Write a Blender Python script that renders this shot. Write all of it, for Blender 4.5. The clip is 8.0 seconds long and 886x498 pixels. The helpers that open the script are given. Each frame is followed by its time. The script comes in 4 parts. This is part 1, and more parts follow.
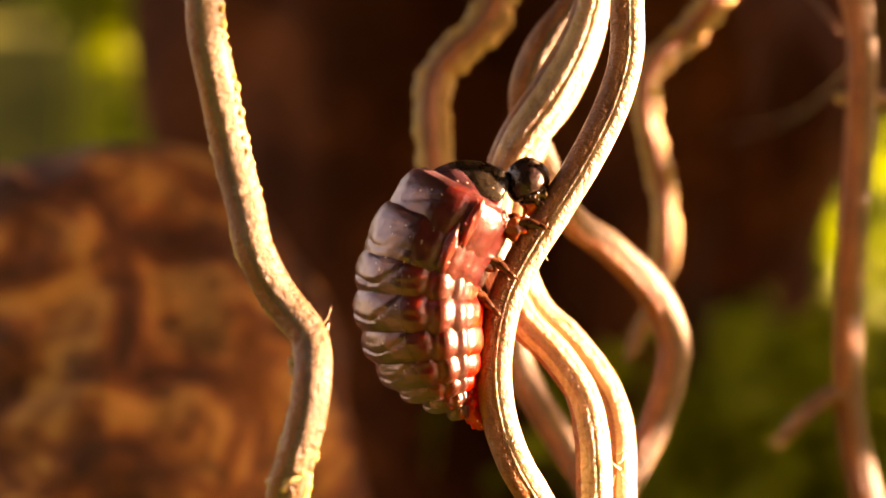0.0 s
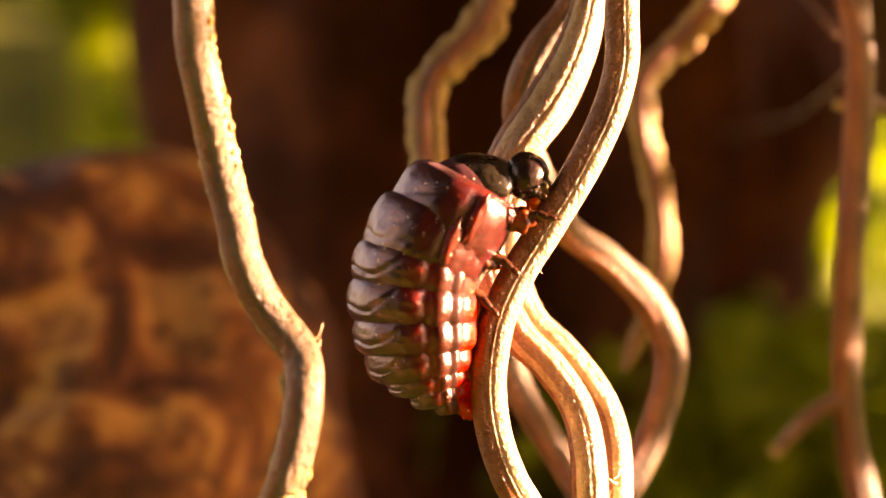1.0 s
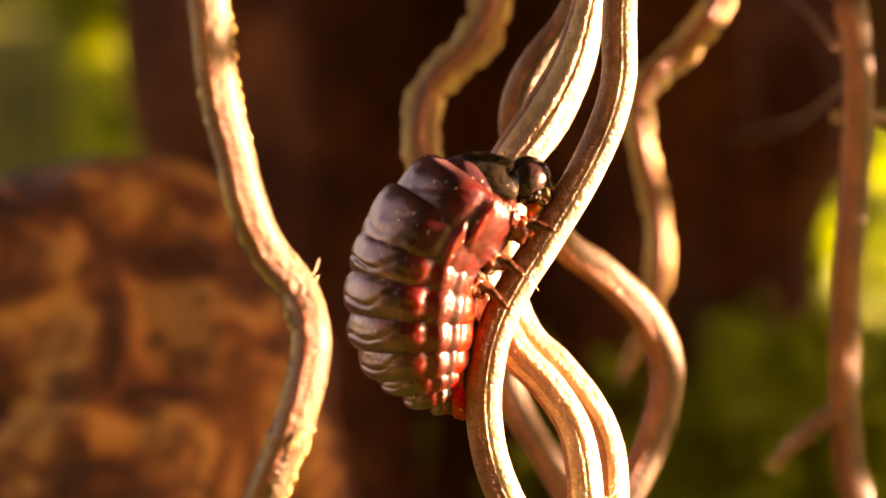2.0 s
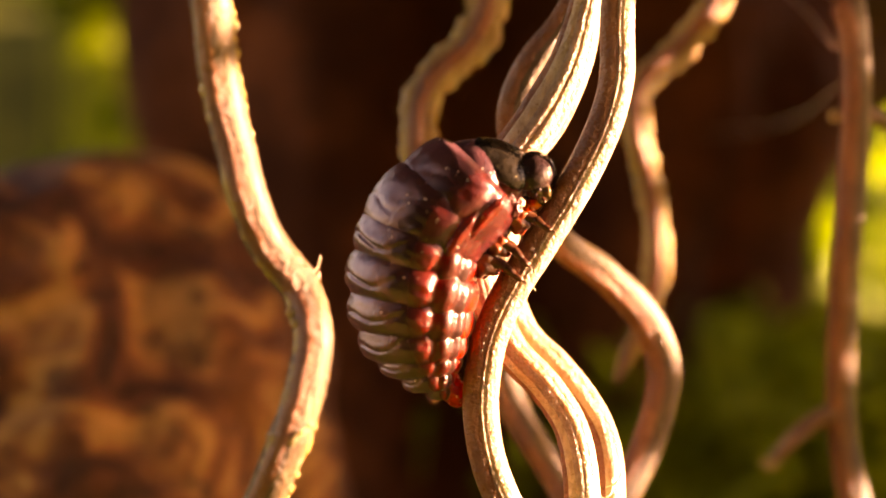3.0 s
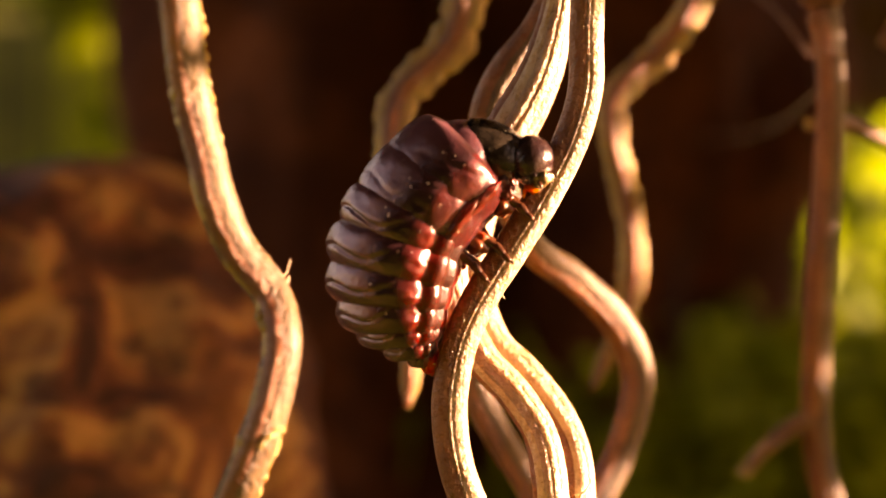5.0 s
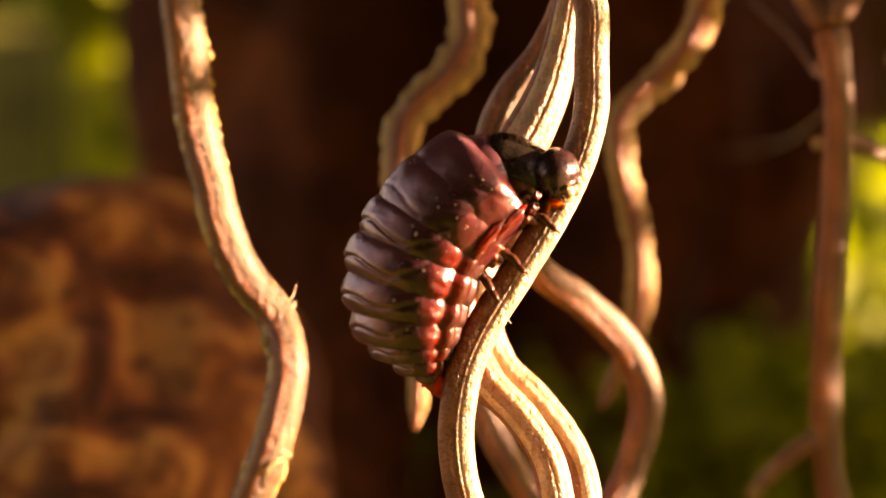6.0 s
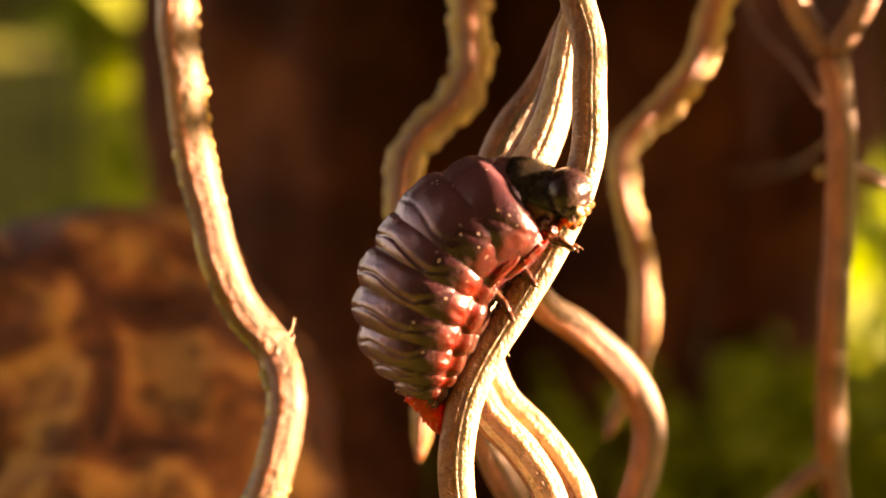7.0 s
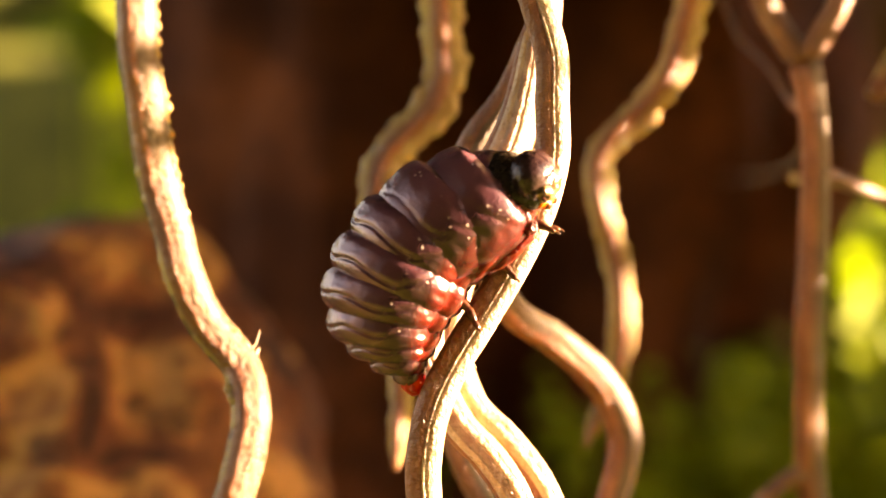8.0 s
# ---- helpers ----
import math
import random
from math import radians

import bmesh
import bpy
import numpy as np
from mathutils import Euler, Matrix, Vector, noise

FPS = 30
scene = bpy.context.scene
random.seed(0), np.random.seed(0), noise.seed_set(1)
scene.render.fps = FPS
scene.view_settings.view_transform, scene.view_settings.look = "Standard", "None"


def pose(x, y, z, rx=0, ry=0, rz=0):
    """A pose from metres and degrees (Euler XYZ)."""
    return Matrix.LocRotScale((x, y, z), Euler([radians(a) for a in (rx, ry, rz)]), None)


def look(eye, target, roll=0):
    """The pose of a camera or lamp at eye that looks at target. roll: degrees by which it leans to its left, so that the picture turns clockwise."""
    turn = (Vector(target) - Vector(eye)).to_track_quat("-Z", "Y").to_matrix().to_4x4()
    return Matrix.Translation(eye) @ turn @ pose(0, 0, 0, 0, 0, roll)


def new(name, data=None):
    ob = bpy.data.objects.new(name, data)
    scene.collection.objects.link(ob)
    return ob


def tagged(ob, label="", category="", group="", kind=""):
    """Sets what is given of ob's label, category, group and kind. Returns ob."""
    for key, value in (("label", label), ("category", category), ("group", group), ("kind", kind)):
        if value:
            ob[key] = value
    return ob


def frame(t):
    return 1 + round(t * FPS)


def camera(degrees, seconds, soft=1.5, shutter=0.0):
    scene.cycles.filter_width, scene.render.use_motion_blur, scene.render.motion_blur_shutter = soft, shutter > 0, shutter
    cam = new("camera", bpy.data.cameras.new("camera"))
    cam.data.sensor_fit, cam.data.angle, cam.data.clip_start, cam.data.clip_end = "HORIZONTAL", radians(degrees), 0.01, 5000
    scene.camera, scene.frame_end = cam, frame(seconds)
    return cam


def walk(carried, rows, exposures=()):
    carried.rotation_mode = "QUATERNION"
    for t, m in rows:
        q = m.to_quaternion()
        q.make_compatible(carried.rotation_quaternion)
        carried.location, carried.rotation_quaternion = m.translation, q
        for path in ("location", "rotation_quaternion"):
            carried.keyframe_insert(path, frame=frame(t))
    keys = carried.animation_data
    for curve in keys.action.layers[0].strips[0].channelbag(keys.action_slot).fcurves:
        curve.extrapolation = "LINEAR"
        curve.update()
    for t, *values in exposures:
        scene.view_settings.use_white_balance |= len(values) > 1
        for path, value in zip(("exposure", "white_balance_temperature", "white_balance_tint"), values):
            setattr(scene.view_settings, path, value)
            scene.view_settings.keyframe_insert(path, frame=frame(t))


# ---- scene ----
cam = camera(30, 8.0, 1.6)
cam.data.dof.use_dof = True
cam.data.dof.focus_distance = 0.0735
cam.data.dof.aperture_fstop = 26.0
PATH = [
    (0, pose(0.00000, -0.07464, 0.03000, 90.000, 0.000, 0.000)),
    (0.5, pose(-0.00000, -0.07439, 0.03043, 89.953, 0.185, 0.221)),
    (1, pose(0.00020, -0.07372, 0.03102, 89.675, 0.229, -0.079)),
    (1.5, pose(0.00030, -0.07326, 0.03146, 89.766, 0.125, -0.123)),
    (3, pose(0.00028, -0.07303, 0.03220, 89.294, -0.067, -0.277)),
    (3.5, pose(0.00042, -0.07325, 0.03238, 89.423, -0.077, -0.306)),
    (4, pose(0.00067, -0.07315, 0.03231, 89.500, -0.078, -0.494)),
    (5.5, pose(0.00189, -0.07313, 0.03268, 89.364, -0.135, -0.113)),
    (6, pose(0.00195, -0.07311, 0.03314, 89.683, 0.062, 0.177)),
    (6.5, pose(0.00227, -0.07316, 0.03324, 89.875, 0.215, 0.502)),
    (7, pose(0.00293, -0.07323, 0.03380, 90.327, 0.323, 0.913)),
    (7.5, pose(0.00362, -0.07331, 0.03402, 90.521, 0.641, 1.421)),
    (8, pose(0.00530, -0.07364, 0.03437, 90.284, 0.877, 1.569)),
]
walk(cam, PATH, [(0.0, 4.32, 15500, 54), (1.5, 4.34, 15500, 54), (3.5, 4.06, 15500, 56), (5.5, 3.75, 15500, 57), (7.0, 4.34, 14500, 47), (8.0, 4.73, 12500, 37)])

# ---- world and sun ----
SUN_EL, SUN_AZ = 12.0, 87.0          # degrees up, degrees clockwise from +y
world = bpy.data.worlds.new("world")
scene.world = world
world.use_nodes = True
wn = world.node_tree
sky = wn.nodes.new("ShaderNodeTexSky")
sky.sky_type, sky.sun_disc = "NISHITA", False
sky.sun_elevation, sky.sun_rotation = radians(SUN_EL), radians(SUN_AZ)
wn.nodes["Background"].inputs["Strength"].default_value = 0.038
wn.links.new(sky.outputs["Color"], wn.nodes["Background"].inputs["Color"])
lamp = bpy.data.lights.new("sun", "SUN")
lamp.energy, lamp.angle, lamp.color = 4.3, radians(0.9), (1.0, 0.92, 0.78)
sun = new("sun", lamp)
s_dir = Vector((math.sin(radians(SUN_AZ)) * math.cos(radians(SUN_EL)), math.cos(radians(SUN_AZ)) * math.cos(radians(SUN_EL)), math.sin(radians(SUN_EL))))
sun.matrix_world = look(s_dir * 0.6, (0, 0, 0.03))


# ---- materials ----
class Nodes:
    """A small helper to write node materials."""

    def __init__(self, name):
        self.mat = bpy.data.materials.new(name)
        self.mat.use_nodes = True
        self.t = self.mat.node_tree
        self.bsdf = self.t.nodes["Principled BSDF"]
        self.out = self.t.nodes["Material Output"]
        self.co = self.t.nodes.new("ShaderNodeTexCoord").outputs["Object"]

    def put(self, node, key, value):
        if hasattr(value, "is_linked"):
            self.t.links.new(value, node.inputs[key])
        else:
            node.inputs[key].default_value = value

    def noise(self, scale, detail=4.0, rough=0.55, co=None, warp=0.0):
        n = self.t.nodes.new("ShaderNodeTexNoise")
        self.put(n, "Vector", co or self.co)
        self.put(n, "Scale", scale)
        self.put(n, "Detail", detail)
        self.put(n, "Roughness", rough)
        self.put(n, "Distortion", warp)
        return n.outputs["Fac"]

    def cells(self, scale, co=None, feature="F1"):
        n = self.t.nodes.new("ShaderNodeTexVoronoi")
        n.feature = feature
        self.put(n, "Vector", co or self.co)
        self.put(n, "Scale", scale)
        return n.outputs["Distance"]

    def stretch(self, sx, sy, sz):
        n = self.t.nodes.new("ShaderNodeMapping")
        self.put(n, "Vector", self.co)
        self.put(n, "Scale", (sx, sy, sz))
        return n.outputs["Vector"]

    def ramp(self, fac, stops):
        n = self.t.nodes.new("ShaderNodeValToRGB")
        self.put(n, "Fac", fac)
        e = n.color_ramp.elements
        while len(e) < len(stops):
            e.new(0.5)
        for k, (p, col) in enumerate(stops):
            e[k].position = p
            e[k].color = (*col, 1.0) if isinstance(col, tuple) else (col, col, col, 1.0)
        return n.outputs["Color"]

    def mix(self, fac, a, b, mode="MIX"):
        n = self.t.nodes.new("ShaderNodeMix")
        n.data_type, n.blend_type = "RGBA", mode
        for key, v in ((0, fac), (6, a), (7, b)):
            if isinstance(v, tuple) and len(v) == 3:
                v = (*v, 1.0)
            self.put(n, key, v)
        return n.outputs[2]

    def math(self, op, a, b=0.0, c=0.0):
        n = self.t.nodes.new("ShaderNodeMath")
        n.operation = op
        for k, v in enumerate((a, b, c)):
            self.put(n, k, v)
        return n.outputs[0]

    def axis(self, k):
        n = self.t.nodes.new("ShaderNodeSeparateXYZ")
        self.put(n, 0, self.co)
        return n.outputs[k]

    def attr(self, name):
        n = self.t.nodes.new("ShaderNodeAttribute")
        n.attribute_name = name
        return n.outputs["Fac"]

    def bump(self, height, strength, distance, prev=None):
        n = self.t.nodes.new("ShaderNodeBump")
        self.put(n, "Height", height)
        self.put(n, "Strength", strength)
        self.put(n, "Distance", distance)
        if prev is not None:
            self.put(n, "Normal", prev)
        return n.outputs["Normal"]

    def set(self, **values):
        for key, v in values.items():
            if isinstance(v, tuple) and len(v) == 3 and key in ("Base Color", "Base_Color"):
                v = (*v, 1.0)
            self.put(self.bsdf, key.replace("_", " "), v)
        return self.mat


def bark_material(name, pale, mid, dark, gloss=0.42, translucent=0.0, speck=0.8, wet=0.3):
    """Dry root bark: fine grain, long fibres, small pale warts and dark stains."""
    n = Nodes(name)
    fibre = n.noise(3200, 4, 0.65, n.stretch(1.0, 1.0, 0.08))
    grain = n.noise(5200, 4, 0.65)
    blotch = n.noise(330, 4, 0.6, warp=0.6)
    base = n.ramp(blotch, [(0.28, dark), (0.5, mid), (0.74, pale)])
    base = n.mix(n.ramp(fibre, [(0.45, 0.0), (0.72, 0.32)]), base, pale)
    base = n.mix(n.ramp(grain, [(0.32, speck), (0.48, 0.0)]), base, dark)
    base = n.mix(n.ramp(n.noise(900, 5, 0.7, n.stretch(1.0, 1.0, 0.25)), [(0.34, 0.8), (0.5, 0.0)]), base, dark)
    b = n.bump(n.noise(1400, 5, 0.7), 0.5, 0.0004)
    b = n.bump(n.noise(3000, 3, 0.65), 0.9, 0.0003, b)
    b = n.bump(fibre, 0.6, 0.00016, b)
    b = n.bump(grain, 0.9, 0.0001, b)
    return n.set(Base_Color=base, Roughness=n.ramp(grain, [(0.3, gloss - 0.08), (0.7, gloss + 0.2)]), Normal=b,
                 Specular_IOR_Level=0.4, Coat_Weight=wet, Coat_Roughness=0.44, Subsurface_Weight=translucent, Subsurface_Radius=(0.0007, 0.00045, 0.00016), Subsurface_Scale=1.0)


ROOT = bark_material("root_bark", (0.25, 0.135, 0.062), (0.145, 0.060, 0.025), (0.075, 0.026, 0.010), 0.34, 0.3)
STEM = bark_material("stem_skin", (0.46, 0.37, 0.26), (0.24, 0.138, 0.074), (0.125, 0.056, 0.024), 0.30, 0.4, 0.35, 0.6)
PALE = bark_material("pale_stem_skin", (0.56, 0.45, 0.30), (0.40, 0.28, 0.16), (0.22, 0.12, 0.052), 0.30, 0.3, 0.4, 0.5)
# red-brown of the veins, also painted on the shaded left sides of stems
VEIN_SHADE = bark_material("vein_and_shaded_side", (0.29, 0.112, 0.042), (0.19, 0.062, 0.021), (0.105, 0.028, 0.009), 0.30, 0.4, 0.3, 0.2)
# cream with sunlight put into it, for the lit right strands
LIT_CREAM = bark_material("lit_cream_rind", (0.54, 0.46, 0.33), (0.38, 0.285, 0.168), (0.22, 0.142, 0.070), 0.34, 0.4, 0.7, 0.35)
RIND = bark_material("root_rind", (0.170, 0.115, 0.052), (0.096, 0.057, 0.022), (0.050, 0.025, 0.009), 0.34, 0.3, 0.8, 0.2)
FLAKE = bark_material("bark_flake", (0.46, 0.36, 0.165), (0.32, 0.225, 0.090), (0.19, 0.108, 0.038), 0.42, 0.6, 0.6, 0.1)


def larva_material():
    """Greyish plum skin, paled on the back and reddened on the flanks by painted light, and a thin red belly that lets
    light through; a little dust.
    """
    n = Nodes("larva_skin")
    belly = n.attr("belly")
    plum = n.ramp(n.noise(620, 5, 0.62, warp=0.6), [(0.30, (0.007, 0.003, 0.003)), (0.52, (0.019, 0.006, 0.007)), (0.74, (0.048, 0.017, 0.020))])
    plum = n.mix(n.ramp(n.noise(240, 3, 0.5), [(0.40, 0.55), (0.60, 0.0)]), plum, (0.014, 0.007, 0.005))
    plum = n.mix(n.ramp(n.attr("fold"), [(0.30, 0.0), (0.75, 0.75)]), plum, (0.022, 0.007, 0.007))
    # pinkish sky light on the back, painted as a paler skin
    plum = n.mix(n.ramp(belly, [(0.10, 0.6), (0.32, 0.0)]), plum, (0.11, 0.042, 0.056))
    # red of the flanks: backlight through the body, put into the colour
    flank_glow = n.ramp(n.noise(800, 3), [(0.35, (0.075, 0.005, 0.003)), (0.7, (0.150, 0.012, 0.006))])
    red = n.ramp(n.noise(1500, 4, 0.65), [(0.35, (0.15, 0.005, 0.003)), (0.55, (0.26, 0.012, 0.005)), (0.72, (0.38, 0.045, 0.016))])
    # dark flank folds: the shade of stem and folds is put into the colour
    shaded_flesh = n.ramp(n.noise(1100, 3), [(0.35, (0.022, 0.006, 0.004)), (0.7, (0.052, 0.016, 0.010))])
    base = n.mix(n.ramp(belly, [(0.37, 0.0), (0.50, 1.0)]), plum, flank_glow)
    base = n.mix(n.ramp(belly, [(0.535, 0.0), (0.575, 0.9)]), base, shaded_flesh)
    # second fold row, painted dark for the same shade
    base = n.mix(n.ramp(belly, [(0.64, 0.0), (0.67, 0.9)]), base, (0.030, 0.011, 0.008))
    base = n.mix(n.ramp(belly, [(0.715, 0.0), (0.755, 1.0)]), base, red)
    specks = n.math("MULTIPLY", n.ramp(n.cells(2600), [(0.09, 1.0), (0.15, 0.0)]), n.ramp(n.noise(450, 2), [(0.50, 0.0), (0.6, 0.9)]))
    base = n.mix(specks, base, (0.66, 0.58, 0.50))
    b = n.bump(n.noise(1500, 4, 0.6, warp=1.2), 0.06, 0.0002)
    b = n.bump(n.noise(1500, 3, 0.6, n.stretch(1.0, 0.28, 0.28), warp=0.8), n.math("MULTIPLY", n.attr("wrinkle"), 0.16), 0.0003, b)
    b = n.bump(n.noise(3600, 3, 0.6), 0.22, 0.00012, b)
    b = n.bump(n.noise(9000, 3, 0.6), 0.5, 0.00005, b)
    rough = n.ramp(n.noise(1500, 3), [(0.3, 0.16), (0.7, 0.27)])
    rough = n.mix(n.ramp(belly, [(0.56, 0.0), (0.62, 1.0)]), rough, (0.30, 0.30, 0.30))
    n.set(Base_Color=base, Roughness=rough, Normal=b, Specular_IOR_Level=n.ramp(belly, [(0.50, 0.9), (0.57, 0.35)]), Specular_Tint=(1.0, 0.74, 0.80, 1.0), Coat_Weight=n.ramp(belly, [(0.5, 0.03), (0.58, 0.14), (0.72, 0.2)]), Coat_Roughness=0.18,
          Sheen_Weight=n.ramp(belly, [(0.40, 0.10), (0.55, 0.0)]), Sheen_Roughness=0.3, Sheen_Tint=(1.0, 0.58, 0.66, 1.0),
          Subsurface_Weight=n.ramp(belly, [(0.37, 0.03), (0.47, 0.8), (0.57, 0.35), (0.62, 0.3), (0.70, 0.2), (0.76, 0.9)]), Subsurface_Radius=(0.0030, 0.0003, 0.00012), Subsurface_Scale=1.0)
    return n.mat


def shell_material(name, dark, pale, rough):
    """Hard black shell with pale specks, and olive-brown patches that paint a reflection into the colour."""
    n = Nodes(name)
    base = n.ramp(n.noise(900, 4, 0.6), [(0.3, dark), (0.7, pale)])
    # brownish-green reflection painted as patches
    base = n.mix(n.ramp(n.noise(350, 4, 0.6), [(0.50, 0.0), (0.68, 0.4)]), base, (0.022, 0.016, 0.009))
    specks = n.math("MULTIPLY", n.ramp(n.cells(3000), [(0.10, 1.0), (0.15, 0.0)]), n.ramp(n.noise(700, 2), [(0.5, 0.0), (0.6, 0.8)]))
    base = n.mix(specks, base, (0.45, 0.40, 0.24))
    b = n.bump(n.noise(900, 4, 0.6), 0.5, 0.0002)
    b = n.bump(n.noise(4200, 3, 0.6), 0.35, 0.00006, b)
    return n.set(Base_Color=base, Roughness=n.ramp(n.noise(2500, 3), [(0.3, rough), (0.7, rough + 0.16)]), Normal=b, Specular_IOR_Level=0.35)


def plain_material(name, a, b, rough=0.5, scale=1500, sub=0.0):
    n = Nodes(name)
    base = n.ramp(n.noise(scale, 4), [(0.3, a), (0.7, b)])
    return n.set(Base_Color=base, Roughness=rough, Normal=n.bump(n.noise(scale * 2, 4), 0.4, 0.00008),
                 Subsurface_Weight=sub, Subsurface_Radius=(0.0008, 0.0002, 0.0001), Subsurface_Scale=1.0)


SKIN = larva_material()
SHELL = shell_material("larva_shell", (0.010, 0.005, 0.006), (0.032, 0.015, 0.014), 0.16)
PLATE = shell_material("larva_plate", (0.006, 0.005, 0.004), (0.016, 0.012, 0.008), 0.18)
LEGS = plain_material("larva_leg", (0.016, 0.005, 0.003), (0.11, 0.034, 0.014), 0.25)
COXA = plain_material("larva_leg_base", (0.055, 0.010, 0.005), (0.26, 0.060, 0.024), 0.2, sub=0.5)
FACE = plain_material("larva_face", (0.010, 0.004, 0.002), (0.17, 0.105, 0.045), 0.2, 2200)
# red mouthparts, brightened in colour to imitate light glowing through them
MOUTH = plain_material("larva_mouth", (0.60, 0.06, 0.010), (0.85, 0.20, 0.03), 0.22, sub=0.8)
HAIR = plain_material("root_hair", (0.45, 0.33, 0.2), (0.75, 0.62, 0.45), 0.45)


def earth_material(name, dark, mid, pale, scale, rough=0.9, depth=0.001):
    n = Nodes(name)
    base = n.ramp(n.noise(scale, 6, 0.62, warp=0.4), [(0.30, dark), (0.5, mid), (0.72, pale)])
    base = n.mix(n.ramp(n.noise(scale * 6, 3), [(0.35, 0.5), (0.6, 0.0)]), base, dark)
    b = n.bump(n.noise(scale * 3, 6, 0.65), 0.8, depth)
    return n.set(Base_Color=base, Roughness=rough, Normal=b, Specular_IOR_Level=0.15)


def stone_material():
    """Rusty stone: angular pale patches, dark pits, fine grit."""
    n = Nodes("stone")
    patch = n.noise(120, 3, 0.5, warp=1.5)
    base = n.ramp(patch, [(0.36, (0.036, 0.008, 0.003)), (0.46, (0.115, 0.031, 0.010)), (0.54, (0.22, 0.074, 0.024)), (0.62, (0.44, 0.21, 0.070))])
    base = n.mix(n.ramp(n.noise(420, 5, 0.65), [(0.36, 0.85), (0.5, 0.0)]), base, (0.045, 0.013, 0.006))
    b = n.bump(n.noise(260, 6, 0.65), 0.9, 0.0015)
    return n.set(Base_Color=base, Roughness=0.85, Normal=b)


STONE = stone_material()
BARK = earth_material("stump_bark", (0.022, 0.005, 0.0018), (0.080, 0.020, 0.006), (0.22, 0.058, 0.017), 60, depth=0.002)
MOSS = earth_material("moss", (0.040, 0.050, 0.008), (0.11, 0.135, 0.016), (0.23, 0.25, 0.027), 60)
THICKET = earth_material("thicket", (0.010, 0.014, 0.003), (0.032, 0.040, 0.006), (0.075, 0.085, 0.012), 30)
SOIL = earth_material("soil", (0.018, 0.009, 0.005), (0.045, 0.022, 0.010), (0.09, 0.05, 0.025), 200)


def leaf_material(name, a, b):
    """Thin leaf: half of the light goes through it."""
    n = Nodes(name)
    info = n.t.nodes.new("ShaderNodeNewGeometry")
    col = n.ramp(info.outputs["Random Per Island"], [(0.0, a), (1.0, b)])
    n.set(Base_Color=col, Roughness=0.7, Specular_IOR_Level=0.25)
    thin = n.t.nodes.new("ShaderNodeBsdfTranslucent")
    n.put(thin, "Color", n.mix(0.5, col, (0.10, 0.16, 0.008), "MIX"))
    mixer = n.t.nodes.new("ShaderNodeMixShader")
    n.put(mixer, 0, 0.55)
    n.t.links.new(n.bsdf.outputs[0], mixer.inputs[1])
    n.t.links.new(thin.outputs[0], mixer.inputs[2])
    n.t.links.new(mixer.outputs[0], n.out.inputs["Surface"])
    return n.mat


LEAF = leaf_material("leaf", (0.06, 0.095, 0.006), (0.13, 0.17, 0.010))
# lighter copy of the leaf, with sunlight painted into its colour
LEAF_LIT = leaf_material("leaf_lit", (0.095, 0.16, 0.012), (0.175, 0.25, 0.024))
GRASS = leaf_material("grass_blade", (0.21, 0.25, 0.018), (0.38, 0.42, 0.028))


# ---- building helpers ----
def mm(x, y, z, rx=0, ry=0, rz=0):
    """A pose from millimetres and degrees."""
    return pose(x / 1000, y / 1000, z / 1000, rx, ry, rz)


def obj(name, bm, material, smooth=True):
    me = bpy.data.meshes.new(name)
    bmesh.ops.recalc_face_normals(bm, faces=bm.faces)
    bm.to_mesh(me)
    bm.free()
    me.materials.append(material)
    for p in me.polygons:
        p.use_smooth = smooth
    return new(name, me)


def part(name, bm, material, parent, label=""):
    ob = obj(name, bm, material)
    ob.parent = parent
    return tagged(ob, label)


def spline(points, step):
    """A smooth line through the points (any number of columns), resampled evenly (first three columns are the place)."""
    p = np.array(points, float)
    ext = np.vstack([2 * p[0] - p[1], p, 2 * p[-1] - p[-2]])
    out = []
    for i in range(len(p) - 1):
        a, b, c, d = ext[i:i + 4]
        for s in np.linspace(0, 1, 16, endpoint=False):
            out.append(0.5 * (2 * b + (c - a) * s + (2 * a - 5 * b + 4 * c - d) * s ** 2 + (3 * b - a - 3 * c + d) * s ** 3))
    out = np.array(out + [p[-1]])
    run = np.r_[0, np.cumsum(np.linalg.norm(np.diff(out[:, :3], axis=0), axis=1))]
    count = max(4, int(run[-1] / step))
    u = np.linspace(0, run[-1], count)
    return np.array([np.interp(u, run, out[:, k]) for k in range(p.shape[1])]).T


